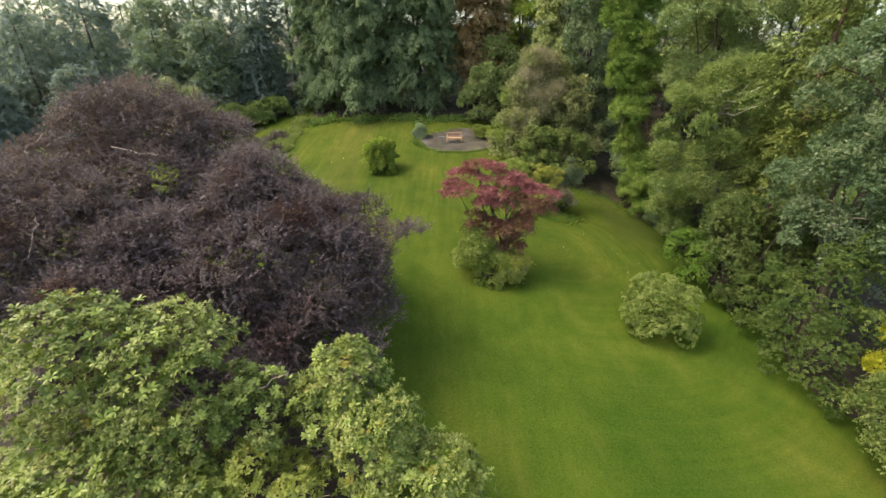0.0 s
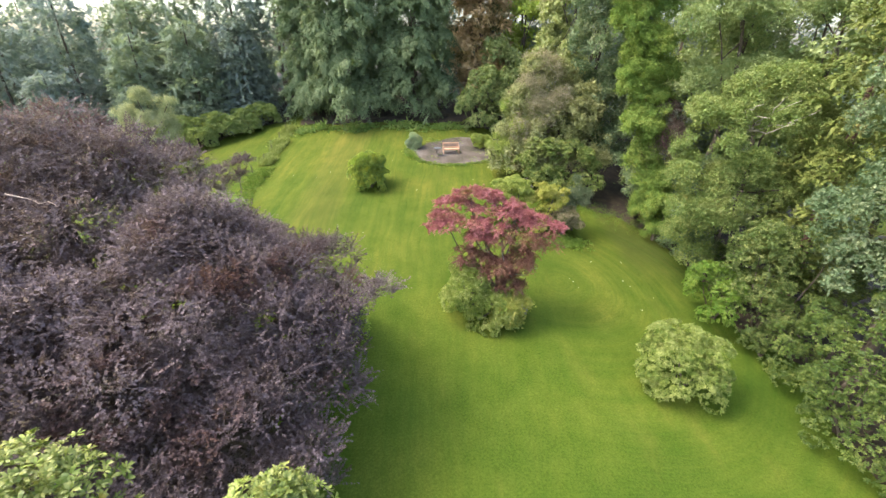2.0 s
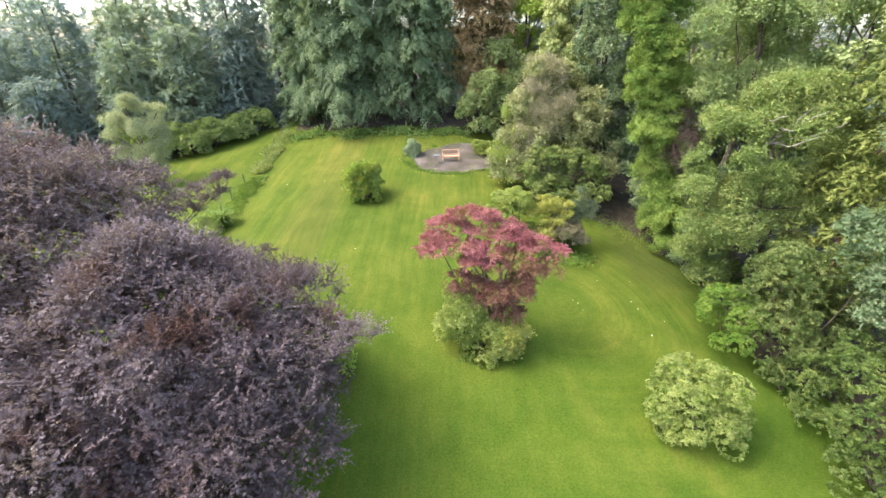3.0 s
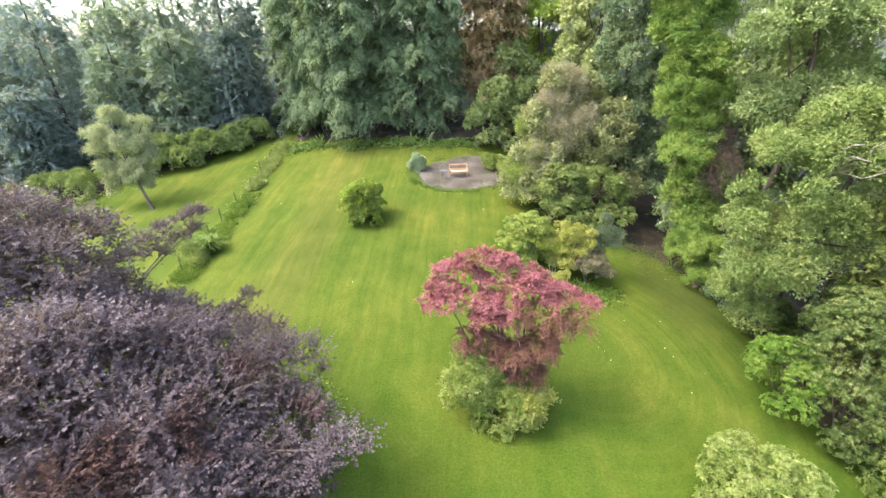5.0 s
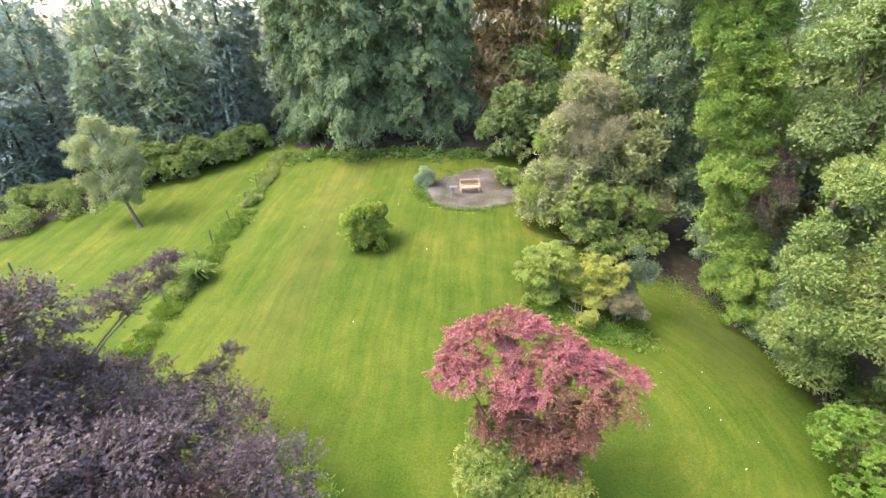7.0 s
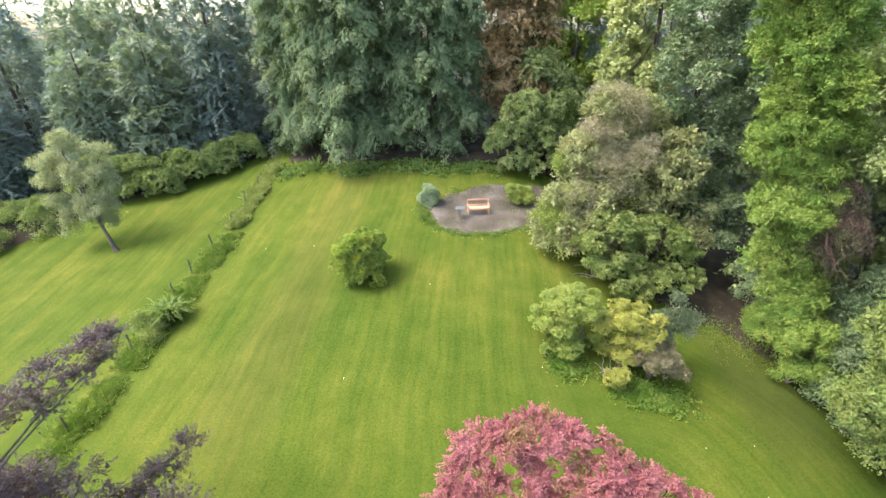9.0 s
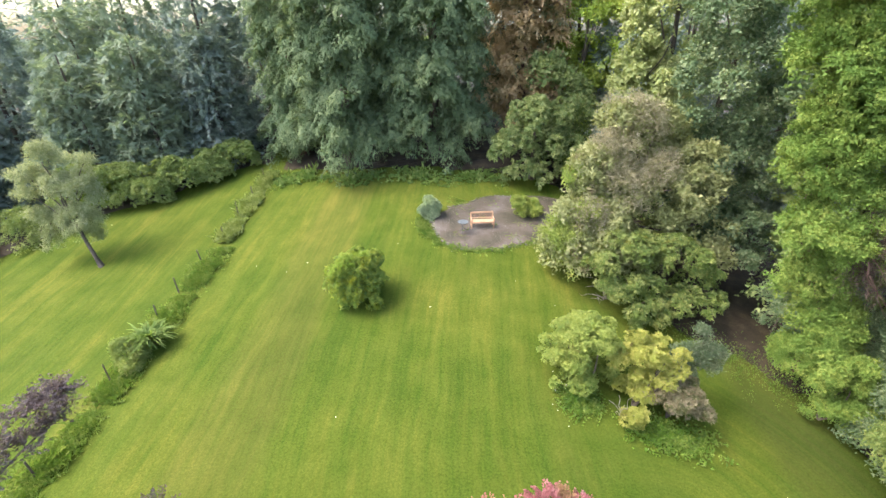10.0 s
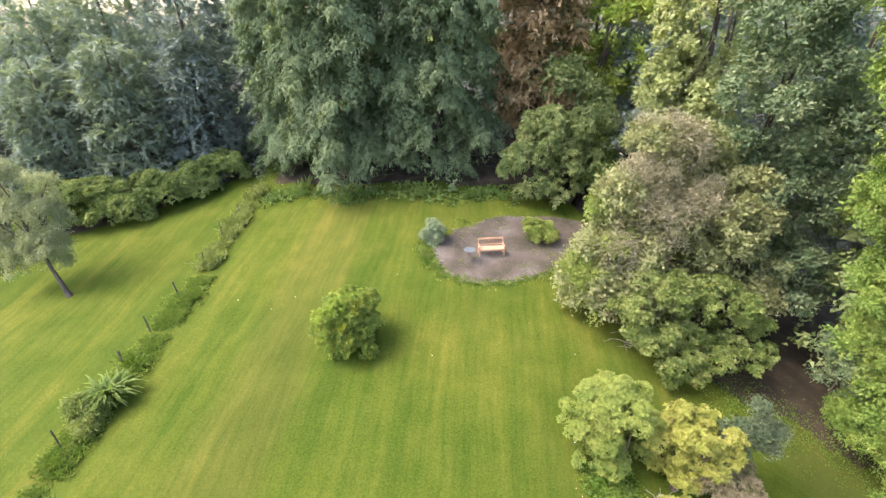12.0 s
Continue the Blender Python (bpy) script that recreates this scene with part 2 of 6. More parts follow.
L_CONIFER = leaf_mat("golden_cypress_spray", (0.030, 0.056, 0.011), (0.080, 0.124, 0.024), (0.190, 0.228, 0.055), rough=0.6, through_share=0.3, patch=0.7, gain=1.15, dull=0.0, speckle=0.35)
L_OLIVE = leaf_mat("olive_conifer_spray", (0.038, 0.054, 0.012), (0.085, 0.107, 0.024), (0.17, 0.185, 0.05), (0.12, 0.10, 0.035), 0.1, rough=0.6, through_share=0.2, patch=0.5, dull=0.0, speckle=0.35)
L_CYPRESS = leaf_mat("cypress_spray", (0.022, 0.036, 0.018), (0.056, 0.080, 0.040), (0.130, 0.164, 0.078), rough=0.6, through_share=0.3, patch=0.3, gain=1.35, dull=0.0, speckle=0.35)
L_BROWN = leaf_mat("browning_conifer_spray", (0.068, 0.047, 0.025), (0.128, 0.090, 0.046), (0.22, 0.162, 0.085), (0.10, 0.115, 0.048), 0.42, rough=0.7, through_share=0.3, patch=0.4, dull=0.08, gain=2.3, speckle=0.25)
L_DEAD = leaf_mat("dead_spray", (0.026, 0.019, 0.014), (0.058, 0.043, 0.032), (0.12, 0.095, 0.075), rough=0.8, through_share=0.1)
L_GREY = leaf_mat("greying_leaf", (0.060, 0.072, 0.026), (0.132, 0.146, 0.060), (0.26, 0.262, 0.13), (0.21, 0.175, 0.105), 0.16, patch=0.4, dull=0.06, gain=1.18, speckle=0.45)
L_YELLOW = leaf_mat("yellowing_leaf", (0.10, 0.115, 0.018), (0.19, 0.205, 0.036), (0.35, 0.33, 0.08), (0.20, 0.16, 0.07), 0.08, patch=0.9, gain=1.0)
L_LIME = leaf_mat("lime_leaf", (0.075, 0.115, 0.012), (0.145, 0.19, 0.04), (0.30, 0.34, 0.06), patch=0.5, dull=0.0, gain=1.1)
L_PINK = leaf_mat("pinkish_leaf", (0.070, 0.066, 0.036), (0.135, 0.120, 0.072), (0.25, 0.215, 0.14), (0.12, 0.13, 0.055), 0.5, patch=1.6)
L_TEAL = leaf_mat("blue_green_leaf", (0.045, 0.075, 0.036), (0.105, 0.14, 0.076), (0.22, 0.26, 0.155), patch=1.0, gain=0.8)
L_SILVER = leaf_mat("silver_leaf", (0.082, 0.094, 0.045), (0.172, 0.192, 0.105), (0.31, 0.325, 0.21), patch=0.8, gain=1.14)
# bluer and paler than real leaves: distant haze is put into these colours
L_WOOD = leaf_mat("hazed_wood_leaf", (0.031, 0.043, 0.042), (0.069, 0.091, 0.080), (0.15, 0.172, 0.150), patch=0.3, gain=1.7, dull=0.08, speckle=0.2)
L_WOOD2 = leaf_mat("pale_hazed_wood_leaf", (0.043, 0.061, 0.044), (0.093, 0.120, 0.084), (0.165, 0.195, 0.135), patch=0.3, gain=1.45, dull=0.08, speckle=0.2)
L_WEED = leaf_mat("weed_leaf", (0.048, 0.085, 0.014), (0.105, 0.158, 0.030), (0.23, 0.28, 0.085), patch=1.2, gain=0.95, dull=0.0)
L_HEDGE = leaf_mat("hedge_leaf", (0.045, 0.065, 0.020), (0.10, 0.128, 0.042), (0.22, 0.25, 0.10), (0.2, 0.2, 0.05), 0.12, rough=0.4, patch=0.7, gain=1.35, dull=0.0)
L_GLOSSY = leaf_mat("glossy_olive_leaf", (0.030, 0.048, 0.011), (0.078, 0.106, 0.028), (0.20, 0.225, 0.075), (0.2, 0.2, 0.04), 0.1, rough=0.32, patch=0.8, gain=1.15, dull=0.0)
L_ASH2 = leaf_mat("pale_ash_leaf", (0.052, 0.082, 0.034), (0.12, 0.154, 0.060), (0.225, 0.265, 0.12), patch=0.5, gain=1.15, dull=0.0)
L_TEALPALE = leaf_mat("pale_blue_green_leaf", (0.08, 0.11, 0.065), (0.15, 0.19, 0.11), (0.28, 0.32, 0.20), patch=1.0, gain=1.15)
L_GOLD = leaf_mat("golden_leaf", (0.11, 0.12, 0.010), (0.22, 0.225, 0.018), (0.35, 0.345, 0.045), patch=0.9, dull=0.0)
L_YELLOWRHODO = leaf_mat("yellowing_rhododendron_leaf", (0.07, 0.09, 0.012), (0.15, 0.17, 0.025), (0.27, 0.27, 0.06), rough=0.4, patch=0.9, gain=1.1)
L_PALE2 = leaf_mat("pale_grey_green_leaf", (0.045, 0.070, 0.013), (0.12, 0.156, 0.038), (0.29, 0.325, 0.115), rough=0.36, patch=1.2, gain=1.0, dull=0.0)
L_DARK2 = leaf_mat("pale_backed_laurel_leaf", (0.022, 0.038, 0.010), (0.056, 0.083, 0.022), (0.20, 0.23, 0.085), rough=0.3, patch=0.8, gain=1.05, dull=0.0)
L_LEAFGREEN = leaf_mat("mid_green_leaf", (0.04, 0.075, 0.014), (0.09, 0.145, 0.03), (0.20, 0.26, 0.075), patch=0.8)
L_LIME2 = leaf_mat("yellow_green_leaf", (0.06, 0.09, 0.022), (0.142, 0.178, 0.042), (0.27, 0.305, 0.085), (0.24, 0.21, 0.06), 0.06, patch=0.7, gain=1.05, dull=0.0)
L_PALELIME = leaf_mat("pale_lime_leaf", (0.07, 0.09, 0.03), (0.15, 0.175, 0.065), (0.29, 0.31, 0.14), patch=0.5, gain=1.2)
L_TAN = leaf_mat("browned_leaf", (0.07, 0.066, 0.04), (0.15, 0.138, 0.09), (0.27, 0.245, 0.175), patch=0.8, gain=1.3)
L_RTREE = leaf_mat("broad_evergreen_leaf", (0.034, 0.054, 0.017), (0.084, 0.114, 0.036), (0.21, 0.235, 0.09), patch=0.8, gain=1.3)
L_WEED2 = leaf_mat("pale_weed_leaf", (0.07, 0.095, 0.025), (0.15, 0.18, 0.055), (0.30, 0.335, 0.15), patch=1.2, gain=1.0, dull=0.0)
L_FLAX = leaf_mat("flax_leaf", (0.055, 0.10, 0.02), (0.12, 0.18, 0.035), (0.24, 0.30, 0.06), rough=0.6, gain=0.78, patch=1.5)
L_OLIVELEAF = leaf_mat("small_olive_leaf", (0.06, 0.085, 0.018), (0.13, 0.165, 0.038), (0.25, 0.28, 0.08), patch=1.2, gain=1.1)
# bench wood again, with the shade on the back slats put into its colour
BENCH_DARK = plain_mat("shaded_bench_wood", [(0.2, (0.14, 0.075, 0.05)), (0.5, (0.21, 0.12, 0.085)), (0.8, (0.30, 0.18, 0.13))], 4.0, 0.6, 0.2)
TUB_GREY = plain_mat("grey_plastic", [(0.2, (0.17, 0.17, 0.17)), (0.5, (0.27, 0.27, 0.27)), (0.8, (0.36, 0.36, 0.35))], 4.0, 0.5, 0.1)
PETAL = plain_mat("petal", [(0.2, (0.62, 0.62, 0.55)), (0.5, (0.75, 0.75, 0.68)), (0.8, (0.85, 0.85, 0.8))], 6.0, 0.7, 0.1)


# ---- the lie of the land ----
def ground_z(x, y):
    """A garden that rises away from the house and falls off to both sides."""
    x, y = np.asarray(x, float), np.asarray(y, float)
    xe = 30 * np.tanh(x / 30) / 20
    ye = np.where(y < 48, y, 48 + 14 * np.tanh((y - 48) / 14))
    ye = np.where(ye > 8, ye, 8 - 10 * np.tanh((8 - ye) / 10)) / 30
    return -0.805 - 0.865 * xe + 1.626 * ye - 2.22 * xe ** 2 + 0.007 * xe * ye + 0.971 * ye ** 2 + 0.251 * ye ** 3


def gz(x, y):
    return float(ground_z(x, y))


# ---- mesh helpers ----
def fast_mesh(name, verts, faces, mat, smooth=False):
    """verts (n, 3), faces (m, k) of one size."""
    me = bpy.data.meshes.new(name)
    verts, faces = np.asarray(verts, np.float32), np.asarray(faces, np.int32)
    m, k = faces.shape
    me.vertices.add(len(verts))
    me.vertices.foreach_set("co", verts.ravel())
    me.loops.add(m * k)
    me.loops.foreach_set("vertex_index", faces.ravel())
    me.polygons.add(m)
    me.polygons.foreach_set("loop_start", np.arange(0, m * k, k, dtype=np.int32))
    me.polygons.foreach_set("use_smooth", np.full(m, smooth))
    me.materials.append(mat)
    me.update(calc_edges=True)
    return me


def mesh_part(name, me, parent=None, label="", at=None):
    ob = new(name, me)
    if parent:
        ob.parent = parent
    if at is not None:
        ob.location = at
    if label:
        tagged(ob, label)
    return ob


def part(name, bm, mat, parent=None, label=""):
    me = bpy.data.meshes.new(name)
    bm.to_mesh(me)
    bm.free()
    me.materials.append(mat)
    return mesh_part(name, me, parent, label)


def root(name, at, label, category, group="", kind=""):
    ob = new(name)
    ob.location = at
    return tagged(ob, label, category, group, kind)


def unit(v):
    return v / np.maximum(np.linalg.norm(v, axis=-1, keepdims=True), 1e-9)


def tube(points, radii, sides=7):
    """A tapered, closed tube through the points."""
    P, rad = np.asarray(points, float), np.asarray(radii, float)
    T = unit(np.gradient(P, axis=0))
    ref = np.where(np.abs(T[:, 2:]) > 0.9, [[1.0, 0, 0]], [[0, 0, 1.0]])
    U = unit(np.cross(T, ref))
    V = np.cross(T, U)
    a = np.linspace(0, 2 * np.pi, sides, endpoint=False)
    ring = P[:, None] + rad[:, None, None] * (np.cos(a)[None, :, None] * U[:, None] + np.sin(a)[None, :, None] * V[:, None])
    verts = ring.reshape(-1, 3)
    n = len(P)
    i, j = np.meshgrid(np.arange(n - 1), np.arange(sides), indexing="ij")
    k = (j + 1) % sides
    quads = np.stack([i * sides + j, i * sides + k, (i + 1) * sides + k, (i + 1) * sides + j], -1).reshape(-1, 4)
    return verts, quads


def bent(rng, a, b, steps=7, wander=0.06):
    a, b = np.asarray(a, float), np.asarray(b, float)
    s = np.linspace(0, 1, steps)[:, None]
    d = np.linalg.norm(b - a)
    w = np.cumsum(rng.normal(0, wander * d / steps ** 0.5, (steps, 3)), 0) * np.sin(np.pi * s)
    return a + (b - a) * s + w


# ---- foliage ----
def leaf_mesh(name, P, A, N, L, W, mat, curl=0.12, fold=0.25, shape="oval"):
    """One leaf for each row: a folded oval of two triangles, a blunt oblong of four, or a needle-like scale of one."""
    A = unit(A)
    S = unit(np.cross(A, N))
    N = np.cross(S, A)
    L, W = L[:, None], W[:, None]
    if shape == "scale":
        rows = [P + S * W * 0.5, P + A * L - N * L * curl, P - S * W * 0.5]
        faces = [[0, 1, 2]]
    elif shape == "oblong":
        edge = [(0.3, 0.42), (0.72, 0.5)]
        right = [P + A * L * t + S * W * w + N * W * fold * w * 2 - N * L * curl * t * t for t, w in edge]
        left = [P + A * L * t - S * W * w + N * W * fold * w * 2 - N * L * curl * t * t for t, w in edge]
        rows = [P, *right, P + A * L - N * L * curl, *left[::-1]]
        faces = [[0, 1, 5], [1, 2, 5], [5, 2, 4], [4, 2, 3]]
    else:
        rows = [P, P + A * L * 0.5 + S * W * 0.5 + N * W * fold, P + A * L - N * L * curl, P + A * L * 0.5 - S * W * 0.5 + N * W * fold]
        faces = [[0, 1, 2], [0, 2, 3]]
    k = len(rows)
    v = np.stack(rows, 1).reshape(-1, 3)
    return fast_mesh(name, v, (np.arange(len(P))[:, None, None] * k + np.array(faces)).reshape(-1, 3), mat)


def puffs(rng, lobes, per, size, flat=0.85, ragged=1.0):
    """Each lobe of a crown breaks up into clumps of foliage that stand out unevenly round it. Rows: x y z rx ry rz, outward x y z, weight."""
    out = []
    for x, y, z, a, b, c in lobes:
        k = max(4, int(per * (a * b * c) ** (2 / 3) / (size * size)))
        d = unit(rng.normal(size=(k, 3)))
        d[:, 2] = np.where(d[:, 2] < -0.55, -d[:, 2], d[:, 2])
        s = size * rng.choice([0.6, 0.8, 1.0, 1.3], k) * rng.uniform(0.85, 1.15, k)
        wave = rng.normal(0, 1, (3, 3)) * 1.6
        swell = np.sin(d @ wave + rng.uniform(0, 6.28, 3)).mean(1) * 0.16 * ragged
        r = np.clip(rng.normal(0.95, 0.12 * ragged, k) + swell, 0.58, 1.2)
        for q, w, f in zip(d, s, r):
            out.append((x + q[0] * max(a - w * 0.6, a * 0.3) * f, y + q[1] * max(b - w * 0.6, b * 0.3) * f, z + q[2] * max(c - w * 0.6, c * 0.3) * f, w, w, w * flat, *q, 1.0))
        out.append((x, y, z, a * 0.64, b * 0.64, c * 0.64, 0, 0, 0.3, 0.2))
    return np.array(out)


def on_puffs(rng, clumps, n, shell=0.10, under=-0.6, core=None, lift_face=0.55):
    """n points on the outer and upper skin of the clumps, with the outward direction there."""
    lobes, face, weight = clumps[:, :6], unit(clumps[:, 6:9] + [0, 0, lift_face]), clumps[:, 9]
    area = (lobes[:, 3] * lobes[:, 4] * lobes[:, 5]) ** (2 / 3) * weight
    got_p, got_n, have = [], [], 0
    for _ in range(10):
        m = int((n - have) * 2.6) + 50
        i = rng.choice(len(lobes), m, p=area / area.sum())
        d = unit(rng.normal(size=(m, 3)))
        d[:, 2] = np.where(d[:, 2] < under, -d[:, 2], d[:, 2])
        p = lobes[i, :3] + d * lobes[i, 3:] * (1 - np.abs(rng.normal(0, shell, m)) + rng.normal(0, shell * 0.5, m))[:, None]
        nrm = unit(d / lobes[i, 3:])
        keep = ((d * face[i]).sum(1) > -0.3) | (rng.random(m) < 0.12)
        deep = np.zeros(m, int)
        for q in (lobes if core is None else core):
            deep += (((p - q[:3]) / (q[3:6] * 0.82)) ** 2).sum(1) < 1
        keep &= (deep == 0) | (rng.random(m) < 0.06)
        got_p.append(p[keep]), got_n.append(nrm[keep])
        have += int(keep.sum())
        if have >= n:
            break
    return np.concatenate(got_p)[:n], np.concatenate(got_n)[:n]


def whorls(rng, p, n, leaves, length, width, spread=(50, 95), up=0.5, jit=0.3):
    """Rosettes of leaves round the shoot tips, as on rhododendron and laurel."""
    m = len(p)
    g = unit(n + [0, 0, up] + rng.normal(0, jit, (m, 3)))
    u = unit(np.cross(g, rng.normal(size=(m, 3))))
    v = np.cross(g, u)
    k = leaves
    a = rng.uniform(0, 2 * np.pi, (m, 1)) + np.arange(k)[None] * 2 * np.pi / k + rng.normal(0, 0.22, (m, k))
    th = np.radians(rng.uniform(*spread, (m, k)))
    rad = np.cos(a)[..., None] * u[:, None] + np.sin(a)[..., None] * v[:, None]
    A = rad * np.sin(th)[..., None] + g[:, None] * np.cos(th)[..., None]
    N = g[:, None] * np.sin(th)[..., None] - rad * np.cos(th)[..., None]
    big = rng.uniform(0.75, 1.2, (m, 1))
    L = length * big * rng.uniform(0.75, 1.15, (m, k))
    W = width * big * rng.uniform(0.8, 1.15, (m, k))
    P = np.repeat(p[:, None], k, 1) + A * 0.012
    return P.reshape(-1, 3), A.reshape(-1, 3), N.reshape(-1, 3), L.ravel(), W.ravel()


def sprays(rng, p, n, leaves, twig, length, width, droop=0.25, lift=0.0, fan=0.9, level=0.7, jit=0.3, turn=0.22):
    """Flat twigs with leaves on both sides: beech, maple, cypress. level: how near the twig lies to the horizontal."""
    m, k = len(p), leaves
    d = n * [1, 1, 1 - level] + rng.normal(0, jit, (m, 3)) + [0, 0, lift]
    d = unit(d)
    up = unit(np.array([0, 0, 1.0]) + rng.normal(0, 0.25, (m, 3)) + 0.25 * n)
    s = unit(np.cross(d, up))
    up = np.cross(s, d)
    t = np.linspace(0.06, 1.0, k)[None] + rng.normal(0, 0.03, (m, k))
    side = np.where(np.arange(k) % 2 == 0, 1.0, -1.0)[None] * np.ones((m, 1))
    side[:, -1] = 0
    tw = (twig * rng.uniform(0.65, 1.25, m))[:, None]
    P = p[:, None] + d[:, None] * (t * tw - 0.5 * tw)[..., None] + [0, 0, -1] * (droop * tw * t * t)[..., None]
    A = d[:, None] * rng.uniform(0.45, 0.95, (m, k))[..., None] + s[:, None] * (side * fan)[..., None] + [0, 0, -1] * (droop * 1.2 * t)[..., None] + rng.normal(0, 0.14, (m, k, 3))
    N = np.repeat(up[:, None], k, 1) + rng.normal(0, turn, (m, k, 3))
    L = length * rng.uniform(0.65, 1.2, (m, k)) * (1.15 - 0.45 * t)
    W = width * rng.uniform(0.75, 1.2, (m, k))
    return P.reshape(-1, 3), A.reshape(-1, 3), N.reshape(-1, 3), L.ravel(), W.ravel()


def scatter(rng, p, n, leaves, ball, length, width, out=0.6, hang=0.0):
    """Loose bunches of leaves that face mostly outward and up."""
    m, k = len(p), leaves
    P = p[:, None] + rng.normal(0, ball * 0.75, (m, k, 3))
    A = unit(rng.normal(0, 0.8, (m, k, 3)) + n[:, None] * out + [0, 0, -hang])
    N = unit(n[:, None] + [0, 0, 0.6] + rng.normal(0, 0.32, (m, 1, 3)) + rng.normal(0, 0.32, (m, k, 3)))
    L = length * rng.uniform(0.6, 1.25, (m, k))
    W = width * rng.uniform(0.7, 1.25, (m, k))
    return P.reshape(-1, 3), A.reshape(-1, 3), N.reshape(-1, 3), L.ravel(), W.ravel()


def fronds(rng, p, n, leaves, twig, length, width, droop=0.6, jit=0.3, broad=0.36):
    """Broad flat fans of fine sprays that arch out and hang at the tip: western cypress and its like."""
    m, k = len(p), leaves
    d = unit(n * [1, 1, 0.3] + rng.normal(0, jit, (m, 3)) + [0, 0, -0.05])
    s = unit(np.cross(d, [0, 0, 1.0]) + rng.normal(0, 0.2, (m, 3)))
    t = rng.uniform(0.0, 1.0, (m, k)) ** 0.85
    u = rng.uniform(-1.0, 1.0, (m, k))
    tw = (twig * rng.uniform(0.6, 1.35, m))[:, None]
    down = np.array([0, 0, -1.0])
    half = broad * tw * np.sin(np.pi * (0.18 + 0.8 * t))
    P = p[:, None] + d[:, None] * (0.8 * tw * (t - 0.35))[..., None] + down * (droop * tw * t * t + 0.55 * half * u * u)[..., None] + s[:, None] * (half * u)[..., None]
    P += rng.normal(0, 0.03, (m, k, 3))
    T = unit(d[:, None] * 0.8 + down * (2 * droop * t + 0.1)[..., None])
    A = T + s[:, None] * (u * 0.9)[..., None] + down * 0.2 + rng.normal(0, 0.2, (m, k, 3))
    N = np.cross(s[:, None], T) + s[:, None] * (u * 0.5)[..., None] + rng.normal(0, 0.2, (m, k, 3))
    L = length * rng.uniform(0.6, 1.3, (m, k))
    W = width * rng.uniform(0.7, 1.3, (m, k))
    return P.reshape(-1, 3), A.reshape(-1, 3), N.reshape(-1, 3), L.ravel(), W.ravel()


STYLES = {"whorl": whorls, "spray": sprays, "scatter": scatter}


def crown(rng, name, thing, lobes, n, mat, style, per=1.3, size=0.7, flat=0.85, shell=0.10, under=-0.6, ragged=1.0, lift_face=0.55, shape="oval", label="", **kw):
    """The foliage of one crown as one mesh under its thing."""
    pf = puffs(rng, lobes, per, size, flat, ragged)
    p, nr = on_puffs(rng, pf, n, shell, under, lift_face=lift_face)
    P, A, N, L, W = STYLES[style](rng, p, nr, **kw)
    return mesh_part(name, leaf_mesh(name, P - np.array(thing.location), A, N, L, W, mat, shape=shape), thing, label)


def stems(rng, thing, base, ends, r0, r1, mat, name="trunk", steps=8, wander=0.05, label=""):
    """Each stem or limb is a part of its own."""
    o = np.array(thing.location)
    for e in ends:
        pts = bent(rng, base, e, steps, wander)
        v, f = tube(pts - o, np.linspace(r0, r1, steps) * (1 + 0.35 * np.exp(-np.arange(steps) * 1.6)))
        mesh_part(name, fast_mesh(name, v, f, mat, True), thing, label)


def cushion(seed, x, y, z, a, b, c, count, r):
    """Lobes of an uneven, layered bush inside a dome."""
    rng = np.random.default_rng(seed)
    d = unit(rng.normal(size=(count, 3)))
    d[:, 2] = np.where(d[:, 2] < -0.35, -d[:, 2], d[:, 2])
    k = rng.uniform(0.45, 1.05, count)
    w = r * rng.uniform(0.55, 1.3, count)
    return [(x + q[0] * a * f, y + q[1] * b * f, z + q[2] * c * f, v, v, v * rng.uniform(0.4, 0.75)) for q, f, v in zip(d, k, w)]


def shrub(seed, name, label, category, base, lobes, n, mat, style, bark=BARK, stem=0.05, group="", **kw):
    rng = np.random.default_rng(seed)
    b = (base[0], base[1], gz(*base))
    thing = root(name, b, label, category, group)
    ends = [(x + rng.normal(0, a * 0.2), y + rng.normal(0, bb * 0.2), z + c * 0.2) for x, y, z, a, bb, c in lobes[:4]]
    while len(ends) < 3:
        x, y, z, a, bb, c = lobes[0]
        ends.append((x + rng.normal(0, a * 0.4), y + rng.normal(0, bb * 0.4), z + c * 0.3))
    stems(rng, thing, np.array(b) - [0, 0, 0.05], ends, stem, stem * 0.35, bark, "stem")
    crown(rng, "crown", thing, lobes, n, mat, style, **{"ragged": 0.5, "lift_face": 0.2, **kw})
    return thing, rng


def tree(seed, name, label, base, top, r, lobes, n, mat, style, bark=BARK, limbs=5, group="", category="tree", limb_r=0.3, **kw):
    rng = np.random.default_rng(seed)
    b = (base[0], base[1], gz(base[0], base[1]))
    thing = root(name, b, label, category, group)
    pts = bent(rng, np.array(b) - [0, 0, 0.1], top, 10, 0.03)
    rad = np.linspace(r, r * 0.25, 10) * (1 + 0.5 * np.exp(-np.arange(10) * 2.0))
    v, f = tube(pts - np.array(b), rad, 9)
    mesh_part("trunk", fast_mesh("trunk", v, f, bark, True), thing)
    for i in range(limbs):
        x, y, z, a, bb, c = lobes[i % len(lobes)]
        k = int(rng.integers(3, 8))
        e = (x + rng.normal(0, a * 0.3), y + rng.normal(0, bb * 0.3), z + c * 0.3)
        stems(rng, thing, pts[k], [e], rad[k] * limb_r * 1.6, 0.03, bark, "limb")
    crown(rng, "crown", thing, lobes, n, mat, style, **kw)
    return thing, rng


